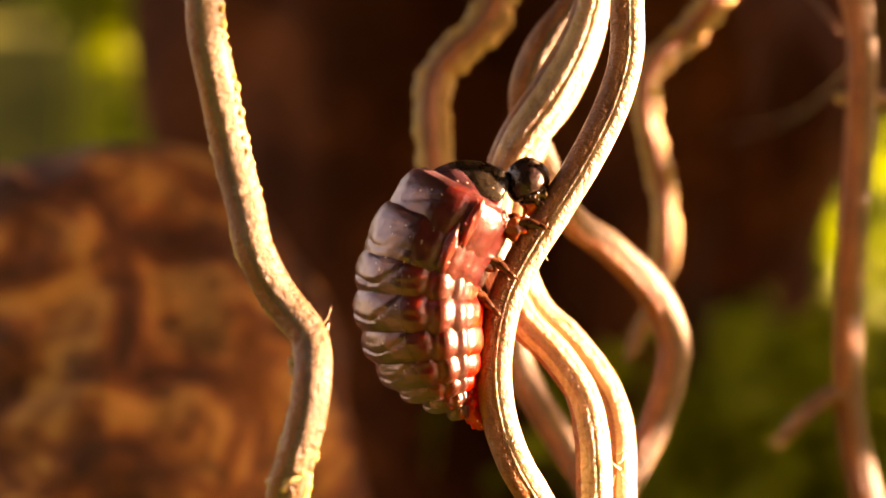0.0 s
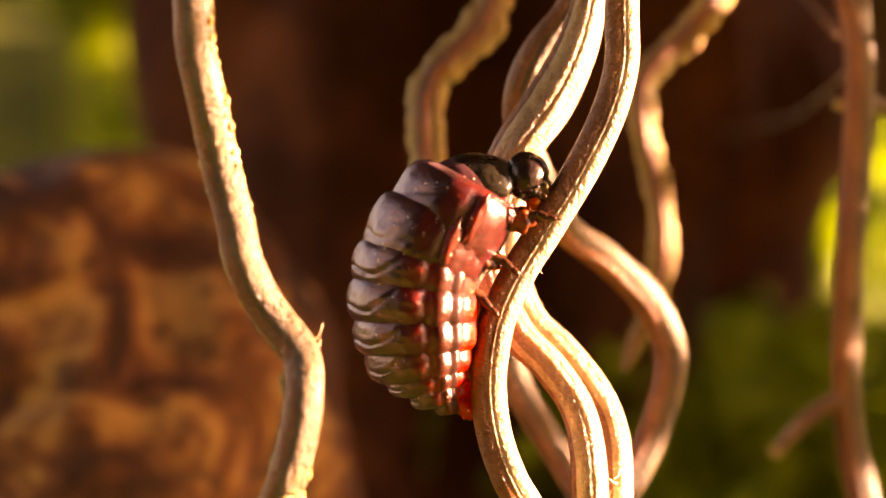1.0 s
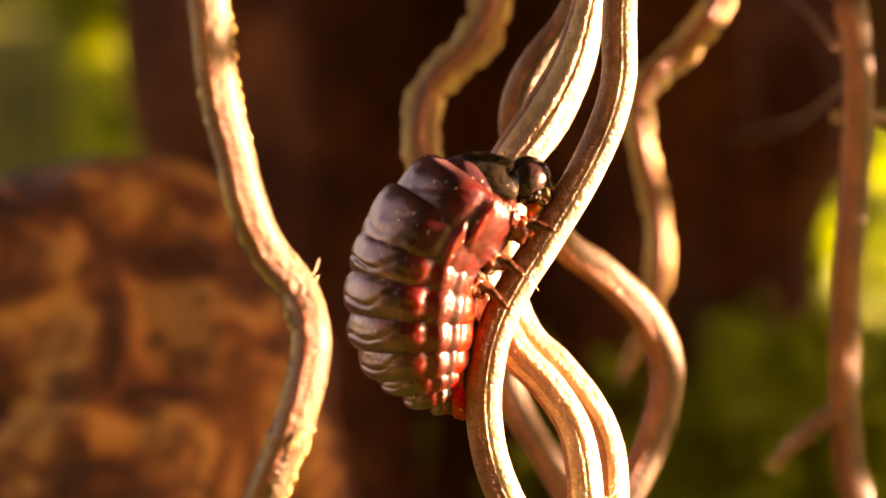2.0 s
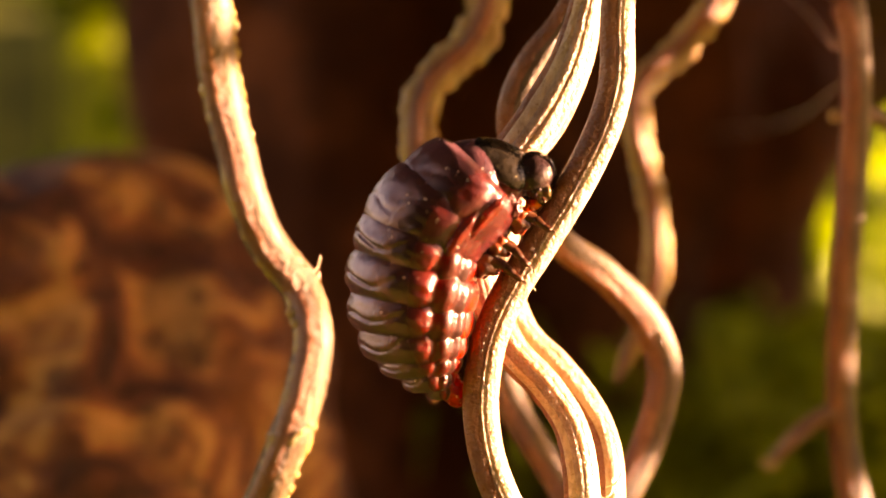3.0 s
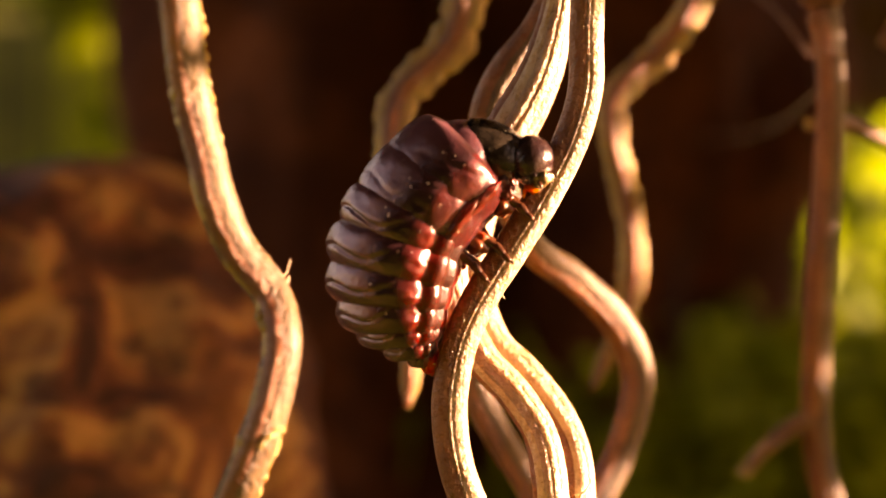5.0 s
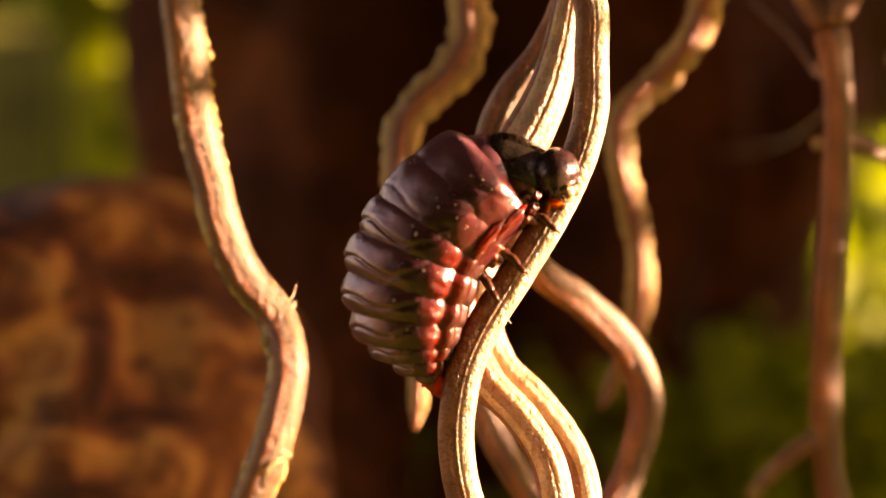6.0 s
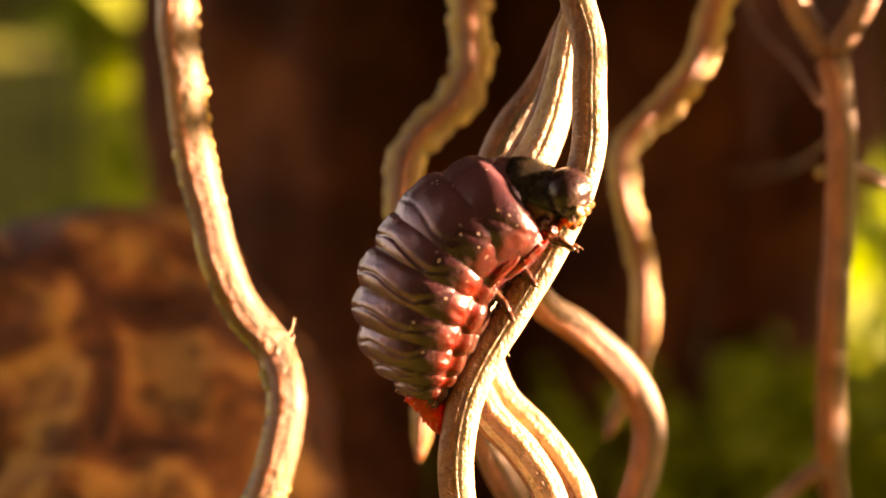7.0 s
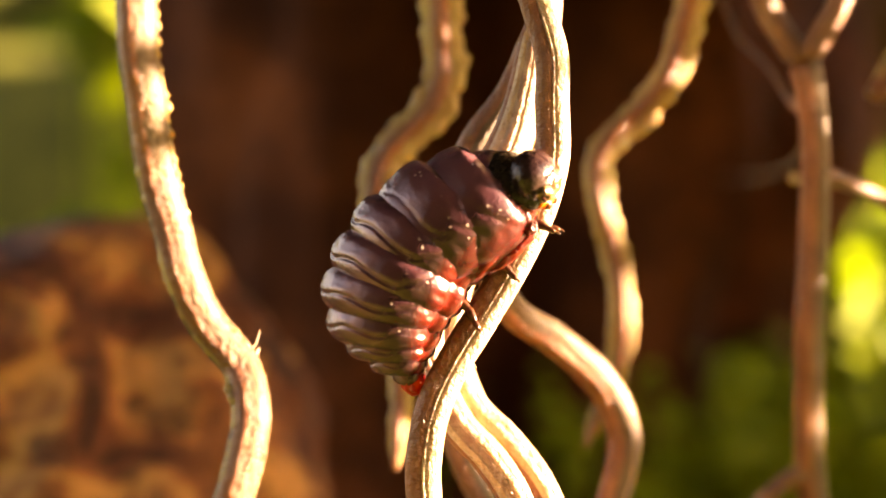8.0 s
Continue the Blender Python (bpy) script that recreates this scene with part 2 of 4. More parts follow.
def root_bm(points, grooves=(), lumps=0.06, warts=0.0, step=0.22, sides=40, seed=0, round_low=False, round_top=False):
    """A root along a line (mm, bottom first, with its radius). grooves: (degrees, depth, width); angle 0 faces -y, 90 faces +x."""
    line = spline(points, step)
    bm = bmesh.new()
    rings = []
    n = len(line)
    for i, (x, y, z, r) in enumerate(line):
        a, b = line[max(0, i - 1)], line[min(n - 1, i + 1)]
        t = Vector(b[:3] - a[:3]).normalized()
        front = Vector((0, -1, 0))
        e1 = (front - t * front.dot(t)).normalized()
        e2 = t.cross(e1)
        run = i * step
        end = 1.0
        if round_low and run < r:
            end = math.sqrt(max(0.02, 1 - (1 - run / r) ** 2))
        left = (n - 1 - i) * step
        if round_top and left < r:
            end = min(end, math.sqrt(max(0.02, 1 - (1 - left / r) ** 2)))
        ring = []
        for k in range(sides):
            th = 2 * math.pi * k / sides
            deg = math.degrees(th)
            q = 1.0
            for g, depth, width in grooves:
                off = (deg - g + 180) % 360 - 180
                q -= depth * math.exp(-(off / width) ** 2)
            d = e1 * math.cos(th) + e2 * math.sin(th)
            c = Vector((x, y, z))
            at = c + d * r
            q += lumps * noise.noise(at * 0.55 + Vector((seed, 0, 0))) + lumps * 0.4 * noise.noise(at * 2.1 + Vector((0, seed, 0)))
            if warts:
                w = noise.noise(at * 5.5 + Vector((0, 0, seed)))
                q += warts * max(0.0, w - 0.15)
            ring.append(bm.verts.new((c + d * (r * q * end)) / 1000))
        rings.append(ring)
    for p, q in zip(rings, rings[1:]):
        for k in range(sides):
            bm.faces.new((p[k], p[(k + 1) % sides], q[(k + 1) % sides], q[k]))
    bm.faces.new(rings[0][::-1])
    bm.faces.new(rings[-1])
    return bm


def lump_bm(radius, rough, detail, seed, squash=(1, 1, 1), levels=5, flat=0.0):
    """An uneven lump of stone or earth; millimetres."""
    bm = bmesh.new()
    bmesh.ops.create_icosphere(bm, subdivisions=levels, radius=1.0)
    for v in bm.verts:
        d = v.co.normalized()
        q = 1.0
        for octave in range(4):
            q += rough / 2 ** octave * noise.noise(d * detail * 2 ** octave + Vector((seed, octave * 5.1, 0)))
        v.co = Vector((d.x * squash[0], d.y * squash[1], d.z * squash[2])) * q * radius / 1000
    return bm


def blob_bm(size, rough=0.08, seed=0, levels=3):
    bm = bmesh.new()
    bmesh.ops.create_icosphere(bm, subdivisions=levels, radius=1.0)
    for v in bm.verts:
        d = v.co.normalized()
        q = 1 + rough * noise.noise(d * 2.2 + Vector((seed, 0, 0)))
        v.co = Vector((d.x * size[0], d.y * size[1], d.z * size[2])) * q / 1000
    return bm


def at(ob, m):
    ob.matrix_local = m
    return ob


# ---- the large structure ----
def ground_sheet():
    """Mossy soil that reaches the horizon: fine near the roots, coarse far away."""
    bm = bmesh.new()
    line = np.r_[-300, -60, -12, -3, -1, np.linspace(-0.4, 0.5, 46), 1, 3, 12, 60, 300]
    grid = [[bm.verts.new((x, y, (0.010 * noise.noise(Vector((x * 9, y * 9, 3))) + 0.003 * noise.noise(Vector((x * 60, y * 60, 1)))) * (1 if abs(x) < 2 and abs(y) < 2 else 0) - 0.003)) for x in line] for y in line]
    for i in range(len(line) - 1):
        for j in range(len(line) - 1):
            bm.faces.new((grid[i][j], grid[i][j + 1], grid[i + 1][j + 1], grid[i + 1][j]))
    return obj("ground", bm, MOSS)


tagged(ground_sheet(), "damp mossy ground under the hanging roots", "ground", kind="structure")


def old_stump():
    """A dark weathered stump behind the roots, whose overhang the roots hang from."""
    bm = bmesh.new()
    sides, rings = 96, 70
    grid = []
    for i in range(rings):
        z = -0.006 + 0.15 * i / (rings - 1)
        ring = []
        for k in range(sides):
            th = 2 * math.pi * k / sides
            d = Vector((math.cos(th), math.sin(th), 0))
            r = 0.039 * (1 + 0.10 * math.cos(3 * th + 1) + 0.07 * math.cos(7 * th))
            r += 0.010 * noise.noise(Vector((d.x * 2, d.y * 2, z * 16))) + 0.004 * noise.noise(Vector((d.x * 9, d.y * 9, z * 40)))
            r += 0.010 * math.exp(-z / 0.012)
            lean = min(1.0, max(0.0, (z - 0.026) / 0.022))
            r *= 1 + 0.20 * lean * lean * (3 - 2 * lean) * max(0.0, d.x)
            ring.append(bm.verts.new((0.002 + d.x * r, 0.150 + d.y * r * 0.8, z)))
        grid.append(ring)
    for p, q in zip(grid, grid[1:]):
        for k in range(sides):
            bm.faces.new((p[k], p[(k + 1) % sides], q[(k + 1) % sides], q[k]))
    bm.faces.new(grid[0][::-1])
    bm.faces.new(grid[-1])
    return obj("tree_stump", bm, BARK)


tagged(old_stump(), "dark weathered tree stump in deep shade", "stump")


# unseen soil added to hold the roots; its length also shades stone and stump
def overhang():
    bm = lump_bm(1.0, 0.25, 1.6, 9, (52, 92, 9), 5)
    ob = obj("added_soil_overhang", bm, SOIL)
    ob.matrix_world = mm(4, 44, 74)
    return ob


# added soil lump that makes the upper right background dark
def far_dark_mass():
    ob = obj("added_soil_overhang", lump_bm(1.0, 0.25, 1.8, 15, (64, 30, 32), 5), SOIL)
    ob.matrix_world = mm(118, 275, 84)
    return ob


tagged(far_dark_mass(), "soil mass added to darken the background beyond the stump", "soil bank", kind="structure")
tagged(overhang(), "unseen added overhang of soil that holds the roots and shades the stone", "soil bank", kind="structure")

stone = obj("stone", lump_bm(22.0, 0.16, 1.5, 3, (1.0, 0.9, 1.0), 6), STONE)
stone.matrix_world = mm(-27.5, 48.5, 15.0)
tagged(stone, "rusty brown rough stone with pale patches beside the roots", "stone")


def foliage(name, label, centre, spread, count, size, seed, material=LEAF, even=False):
    """Low leafy growth as one mass: many small folded leaves on thin stalks down to the ground."""
    rnd = random.Random(seed)
    verts, faces = [], []
    for _ in range(count):
        c = Vector([rnd.uniform(centre[k] - spread[k], centre[k] + spread[k]) if even else rnd.gauss(centre[k], spread[k]) for k in range(3)])
        length, wide = size * rnd.uniform(0.6, 1.3), size * rnd.uniform(0.22, 0.4)
        m = Euler((rnd.uniform(-1.2, 1.2), rnd.uniform(-1.2, 1.2), rnd.uniform(0, 6.28))).to_matrix()
        outline = ((0, 0), (0.25, 0.7), (0.5, 1.0), (0.8, 0.55), (1.0, 0.0))
        k = len(verts)
        for u, w in outline:
            bend = -0.25 * u * u * length
            verts.append(c + m @ Vector((u * length, 0, bend - 0.12 * wide * w)))
            if 0 < w:
                verts.append(c + m @ Vector((u * length, w * wide, bend)))
                verts.append(c + m @ Vector((u * length, -w * wide, bend)))
        faces += [(k, k + 2, k + 1), (k, k + 1, k + 3)]
        for j in (1, 4):
            faces += [(k + j, k + j + 1, k + j + 4, k + j + 3), (k + j, k + j + 3, k + j + 5, k + j + 2)]
        faces += [(k + 7, k + 8, k + 10), (k + 7, k + 10, k + 9)]
        if rnd.random() < 0.25:
            b = len(verts)
            foot = Vector((c.x + rnd.uniform(-4, 4), c.y + rnd.uniform(-4, 4), -2))
            w = Vector((0.35, 0, 0))
            verts += [foot - w, foot + w, c + w * 0.5, c - w * 0.5]
            faces.append((b, b + 1, b + 2, b + 3))
    me = bpy.data.meshes.new(name)
    me.from_pydata([tuple(v / 1000) for v in verts], [], faces)
    me.materials.append(material)
    return tagged(new(name, me), label, "foliage", kind="stuff")


foliage("leafy_plant", "sunlit yellow-green leaves far behind the stone", (-55, 205, 75), (3.5, 5, 3.2), 120, 10, 1)
# the next three clusters use the leaf colour with painted sunlight
foliage("leafy_plant", "leaves beside the stump painted a sunlit yellow-green", (53, 172, 40), (5, 5, 5), 90, 7, 2, LEAF_LIT)
foliage("leafy_plant", "leaf cluster low beside the stump painted sunlit", (50, 172, 25), (8, 6, 5), 100, 7, 5, LEAF_LIT, True)
foliage("leafy_plant", "leaves behind the forked root painted sunlit", (70, 176, 30), (7, 6, 20), 90, 7, 21, LEAF_LIT, True)
foliage("low_moss_plants", "dark green low growth on the shaded ground", (42, 128, 8), (14, 14, 6), 2800, 4.5, 3, GRASS)
foliage("low_moss_plants", "dark green growth behind the stone", (-50, 150, 26), (9, 10, 7), 90, 10, 4, LEAF)


mound = obj("moss_mound", lump_bm(1.0, 0.22, 2.2, 4, (34, 30, 30), 6), MOSS)
mound.matrix_world = mm(62, 222, 0)
tagged(mound, "rounded mossy mound of earth behind the roots", "mound")


def far_hedge():
    """A closed ring of dark undergrowth round the place, with a low uneven rim; the sky stands over it."""
    bm = bmesh.new()
    rows = []
    for j in range(9):
        ring = []
        for k in range(90):
            th = 2 * math.pi * k / 90
            r = 0.62 + 0.06 * noise.noise(Vector((math.cos(th) * 4, math.sin(th) * 4, j * 0.6)))
            # two unseen dips in the rim shape the light: sky from -x, sun from +x
            top = (0.20 - 0.19 * math.exp(-((th - radians(178)) / radians(42)) ** 4) - 0.16 * math.exp(-(((th + math.pi) % (2 * math.pi) - math.pi) / radians(35)) ** 4)) + 0.10 * noise.noise(Vector((math.cos(th) * 3, math.sin(th) * 3, 7)))
            ring.append(bm.verts.new((r * math.cos(th) * (1 + 0.03 * j), r * math.sin(th) * (1 + 0.03 * j), -0.02 + top * j / 8)))
        rows.append(ring)
    for p, q in zip(rows, rows[1:]):
        for k in range(90):
            bm.faces.new((p[k], p[(k + 1) % 90], q[(k + 1) % 90], q[k]))
    return obj("backdrop", bm, THICKET)


tagged(far_hedge(), "dark green undergrowth far around", "undergrowth", kind="structure")


def bank(name, centre, size, seed, label):
    ob = obj(name, lump_bm(1.0, 0.22, 1.8, seed, size, 5), SOIL)
    ob.matrix_world = mm(*centre)
    return tagged(ob, label, "soil bank", kind="structure")


# four leaf masses added out of view, only to block the sun
foliage("unseen_shade_leaves", "unseen dense leaves added to shade the stone and the stump", (150, 99, 92), (20, 61, 74), 6800, 12.5, 8, LEAF, True)
foliage("unseen_shade_leaves", "unseen thin leaves added to dapple the rear roots", (150, 24, 70), (12, 9, 34), 210, 5.5, 12, LEAF, True)
foliage("unseen_shade_leaves", "unseen small leaves added to shade the upper bent root", (60, -0.9, 66), (4, 2.2, 15), 250, 2.6, 17, LEAF, True)
foliage("unseen_shade_leaves", "unseen leaves added to shade the forked root", (44, 18.4, 43.5), (2.0, 1.3, 12.5), 190, 2.6, 31, LEAF, True)
# added behind the camera to cut the sky light on the front faces
bank("front_sky_blocker", (0, -360, 0), (420, 230, 520), 6, "unseen soil mass added to block sky light from the front")


# ---- the roots ----
def grow(points, top=None, low=None):
    """Lengthens a line of (x, y, z, r) down to the ground or up into the overhang."""
    pts = list(points)
    if low is not None:
        x, y, z, r = pts[0]
        pts = [(x + 1.5, y + 0.5, low, r * 1.1), (x + 0.9, y + 0.3, (low + z) / 2, r)] + pts
    if top is not None:
        x, y, z, r = pts[-1]
        pts = pts + [(x, y + 0.3, (top + z) / 2, r), (x + 0.4, y + 0.5, top, r * 1.1)]
    return pts


def offset_line(points, angle, dist, scale):
    """A line beside another one: dist radii from it at that angle (0 faces -y, 90 faces +x)."""
    line = np.array(points, float)
    out = []
    for i, (x, y, z, r) in enumerate(line):
        t = Vector(line[min(i + 1, len(line) - 1)][:3] - line[max(i - 1, 0)][:3]).normalized()
        front = Vector((0, -1, 0))
        e1 = (front - t * front.dot(t)).normalized()
        e2 = t.cross(e1)
        p = Vector((x, y, z)) + (e1 * math.cos(radians(angle)) + e2 * math.sin(radians(angle))) * r * dist
        out.append((p.x, p.y, p.z, r * scale))
    return out


def stem(label, points, strands, **shape):
    """A twining stem grown together from strands, each a part: (degrees, distance, width, skin) in radii."""
    thing = new("twining_stem")
    tagged(thing, label, "stem", "hanging roots")
    base = points[0]
    thing.matrix_world = mm(*base[:3])
    local = [(x - base[0], y - base[1], z - base[2], r) for x, y, z, r in points]
    for k, (angle, dist, scale, skin) in enumerate(strands):
        part("strand", root_bm(offset_line(local, angle, dist, scale), seed=shape["seed"] + k * 0.7, **{a: v for a, v in shape.items() if a != "seed"}), skin, thing)
    return thing


def flange_bm(points, side, height, scale, seed, span=(0.0, 1.0), gap=0.1):
    """A thin ragged ridge of bark along one side of a root (side in degrees)."""
    line = spline(points, 0.12)
    bm = bmesh.new()
    rows = []
    n = len(line)
    for i in range(int(span[0] * n), int(span[1] * n)):
        x, y, z, r = line[i]
        t = Vector(line[min(i + 1, n - 1)][:3] - line[max(i - 1, 0)][:3]).normalized()
        front = Vector((0, -1, 0))
        e1 = (front - t * front.dot(t)).normalized()
        e2 = t.cross(e1)
        d = e1 * math.cos(radians(side)) + e2 * math.sin(radians(side))
        w = d.cross(t)
        run = i * 0.12
        ragged = 0.55 * noise.noise(Vector((run * scale, seed * 2.3, 0))) + 0.45 * noise.noise(Vector((run * scale * 2.7, seed, 4))) + 0.2 * noise.noise(Vector((run * 9, seed, 8)))
        top = r * (0.93 + height * max(0.0, ragged + 0.25 - gap))
        c = Vector((x, y, z))
        row = []
        for dist, thick in ((0.55, 0.45), (0.8, 0.36), (0.94, 0.24), (1.0, 0.08)):
            row.append((c + d * (r * 0.4 + (top - r * 0.4) * dist) + w * r * thick) / 1000)
        rows.append([bm.verts.new(p) for p in row] + [bm.verts.new((c + d * (r * 0.4 + (top - r * 0.4) * dist) - w * r * thick) / 1000) for dist, thick in ((1.0, 0.08), (0.94, 0.24), (0.8, 0.36), (0.55, 0.45))])
    for p, q in zip(rows, rows[1:]):
        for k in range(8):
            bm.faces.new((p[k], p[(k + 1) % 8], q[(k + 1) % 8], q[k]))
    bm.faces.new(rows[0][::-1])
    bm.faces.new(rows[-1])
    return bm


def wing_bm(points, side, inner, outer, thick, ragged, bead, seed, span=(0.0, 1.0)):
    """A translucent wing of bark along one side of a root, in radii: thick at the core, with a scalloped rim."""
    line = spline(points, 0.10)
    bm = bmesh.new()
    rows = []
    n = len(line)
    first, last = int(span[0] * n), int(span[1] * n)
    for i in range(first, last):
        x, y, z, r = line[i]
        t = Vector(line[min(i + 1, n - 1)][:3] - line[max(i - 1, 0)][:3]).normalized()
        front = Vector((0, -1, 0))
        e1 = (front - t * front.dot(t)).normalized()
        e2 = t.cross(e1)
        d = e1 * math.cos(radians(side)) + e2 * math.sin(radians(side))
        w = d.cross(t)
        run = i * 0.10
        wave = 0.45 * noise.noise(Vector((run * 0.5, seed * 2.3, 0))) + 0.55 * noise.noise(Vector((run * 1.3, seed, 4))) + 0.18 * noise.noise(Vector((run * 5, seed, 8)))
        scallop = abs(math.sin(run * 6.5 + 3 * noise.noise(Vector((run * 0.7, seed, 1)))))
        fade = min(1.0, math.sqrt(max(0.02, (i - first) / 14)), math.sqrt(max(0.02, (last - i) / 14)))
        ragged_here = ragged * min(1.0, 0.15 + (i - first) / 40)
        top = r * (outer + ragged_here * (wave + 0.15) + bead * (scallop - 0.5)) * fade
        c = Vector((x, y, z))
        low = r * inner
        rim = (top - low)
        shape = []
        for k in range(12):
            u = k / 11
            h = 1 - 0.5 * ((0.42 - u) / 0.42) ** 2 if u < 0.42 else math.sqrt(max(0.02, 1 - ((u - 0.42) / 0.58) ** 2))
            shape.append((low + rim * u, r * thick * h * (1 + 0.07 * noise.noise(Vector((run * 2.0, u * 2, seed))))))
        side_a = [c + d * across + w * high for across, high in shape]
        side_b = [c + d * across - w * high for across, high in reversed(shape)]
        rows.append([bm.verts.new(p / 1000) for p in side_a + side_b])
    for p, q in zip(rows, rows[1:]):
        for k in range(24):
            bm.faces.new((p[k], p[(k + 1) % 24], q[(k + 1) % 24], q[k]))
    bm.faces.new(rows[0][::-1])
    bm.faces.new(rows[-1])
    return bm


def hanging(name, label, points, flanges, **shape):
    """A root that hangs from the soil, with ragged flanges of bark as parts."""
    thing = new(name)
    tagged(thing, label, "root", "hanging roots")
    base = points[-1]
    thing.matrix_world = mm(*base[:3])
    local = [(x - base[0], y - base[1], z - base[2], r) for x, y, z, r in points]
    part("root_shaft", root_bm(offset_line(local, *shape.pop("core")), **shape), VEIN_SHADE, thing, "smooth red-brown vein")
    for k, (side, outer, ragged, span) in enumerate(flanges):
        part("bark_wing", wing_bm(local, side, 0.0, outer, 0.52, ragged, 0.05, shape["seed"] + k, span), FLAKE, thing, "ragged translucent yellowish bark wing")
    return thing


LEFT = [(-6.80, -4.75, 18.88, 0.82), (-6.32, -5.41, 20.71, 0.82), (-5.78, -5.51, 22.55, 0.82), (-5.49, -5.36, 24.38, 0.82), (-5.67, -4.45, 26.22, 0.82), (-7.02, -4.16, 28.05, 0.82), (-7.96, -4.45, 29.89, 0.82), (-8.40, -4.31, 31.72, 0.82), (-8.87, -4.25, 33.56, 0.82), (-9.26, -4.42, 35.39, 0.82), (-9.60, -4.84, 37.23, 0.82), (-9.94, -5.09, 39.06, 0.82), (-10.01, -5.20, 40.90, 0.82), (-9.96, -4.92, 42.73, 0.82), (-9.91, -4.51, 44.57, 0.82)]
left_root = new("bent_root")
tagged(left_root, "pale brown bent root with a rough warty skin and peeling edge", "root", "hanging roots")
left_root.matrix_world = mm(-5.14, -3.73, 26.00)
LEFT_LOCAL = [(x - (-5.14), y - (-3.73), z - 26.00, r) for x, y, z, r in [(-9.0, -3.0, -4, 0.9), (-7.9, -3.2, 8, 0.85), (-7.4, -3.3, 15.5, 0.82)] + LEFT + [(-10.0, -3.2, 52, 0.85), (-9.6, -3.0, 72, 0.9)]]
part("root_core", root_bm(offset_line(LEFT_LOCAL, -50, 0.47, 0.60), lumps=0.05, seed=4, sides=40, step=0.14), VEIN_SHADE, left_root, "smooth reddish brown core")
part("root_shaft", root_bm(offset_line(LEFT_LOCAL, 0, 0.0, 0.97), grooves=((150, 0.1, 20),), lumps=0.05, warts=0.04, seed=2, sides=72, step=0.12), RIND, left_root)
part("bark_wing", wing_bm(LEFT_LOCAL, 74, 0.2, 1.0, 0.60, 0.07, 0.05, 3), RIND, left_root, "granular translucent ochre side of the root")
part("bark_wing", wing_bm(LEFT_LOCAL, -92, 0.2, 1.0, 0.30, 0.10, 0.05, 5), RIND, left_root, "thin pale edge of bark")
part("bark_flange", flange_bm(LEFT_LOCAL, 78, 0.34, 1.6, 3, (0.48, 0.72), 0.0), FLAKE, left_root, "row of pale translucent warts")
part("bark_flange", flange_bm(LEFT_LOCAL, 80, 0.75, 0.8, 8, (0.16, 0.33), 0.12), FLAKE, left_root, "peeling yellowish bark edge")
part("bark_flange", flange_bm(LEFT_LOCAL, -80, 0.42, 1.0, 6, (0.30, 0.52), 0.12), FLAKE, left_root, "peeling yellowish bark edge")


def hair_bm(p, q, r=0.035):
    p, q = Vector(p), Vector(q)
    mid = (p + q) / 2 + Vector((0.08, 0, -0.12))
    return root_bm([(*p, r), (*mid, r * 0.8), (*q, r * 0.4)], lumps=0.0, step=0.06, sides=6)


def on_left(z, angle, out):
    """A place on the bent root at that height: angle 0 faces -y, 90 faces +x; out in radii."""
    line = np.array(LEFT_LOCAL)
    x, y, r = (np.interp(z, line[:, 2], line[:, k]) for k in (0, 1, 3))
    return x + math.sin(radians(angle)) * r * out, y - math.cos(radians(angle)) * r * out, z


def from_left(z, angle, out, dx, dz):
    x, y, z = on_left(z, angle, out)
    return (x, y, z), (x + dx, y, z + dz)


part("root_hair", hair_bm(*from_left(0.7, 88, 0.9, 0.55, 0.85)), HAIR, left_root)
part("root_hair", hair_bm(*from_left(0.55, 80, 0.9, 0.35, 0.30), 0.05), HAIR, left_root)
for z, angle, size, tilt in ((-5.55, 8, (0.40, 0.13, 0.13), -22), (-5.30, 38, (0.36, 0.13, 0.12), 14), (-5.85, -8, (0.17, 0.11, 0.24), 30), (-5.9, 76, (0.26, 0.16, 0.52), 8), (-4.6, 88, (0.15, 0.14, 0.26), 0), (-1.2, -70, (0.30, 0.14, 0.16), 35), (-0.75, -78, (0.22, 0.14, 0.20), 35)):
    at(part("bark_scar", blob_bm(size, 0.6, 500 + z * 9, 3), FLAKE, left_root, "torn pale bark"), mm(*on_left(z, angle, 0.97), 0, tilt, angle * 0.7))
rnd = random.Random(7)
wart_line = spline(LEFT_LOCAL, 0.1)
for k in range(34):
    x, y, z, r = wart_line[int(len(wart_line) * (0.49 + 0.24 * k / 34))]
    a = radians(72 + rnd.uniform(-14, 14))
    bm = bmesh.new()
    bmesh.ops.create_icosphere(bm, subdivisions=2, radius=rnd.uniform(0.07, 0.20) / 1000)
    for v in bm.verts:
        v.co *= 1 + 0.25 * noise.noise(v.co * 6000 + Vector((k, 0, 0)))
        v.co.z *= 1.3
        v.co += Vector((x + math.sin(a) * r * 1.0, y - math.cos(a) * r * 1.0, z)) / 1000
    part("wart", bm, FLAKE, left_root)

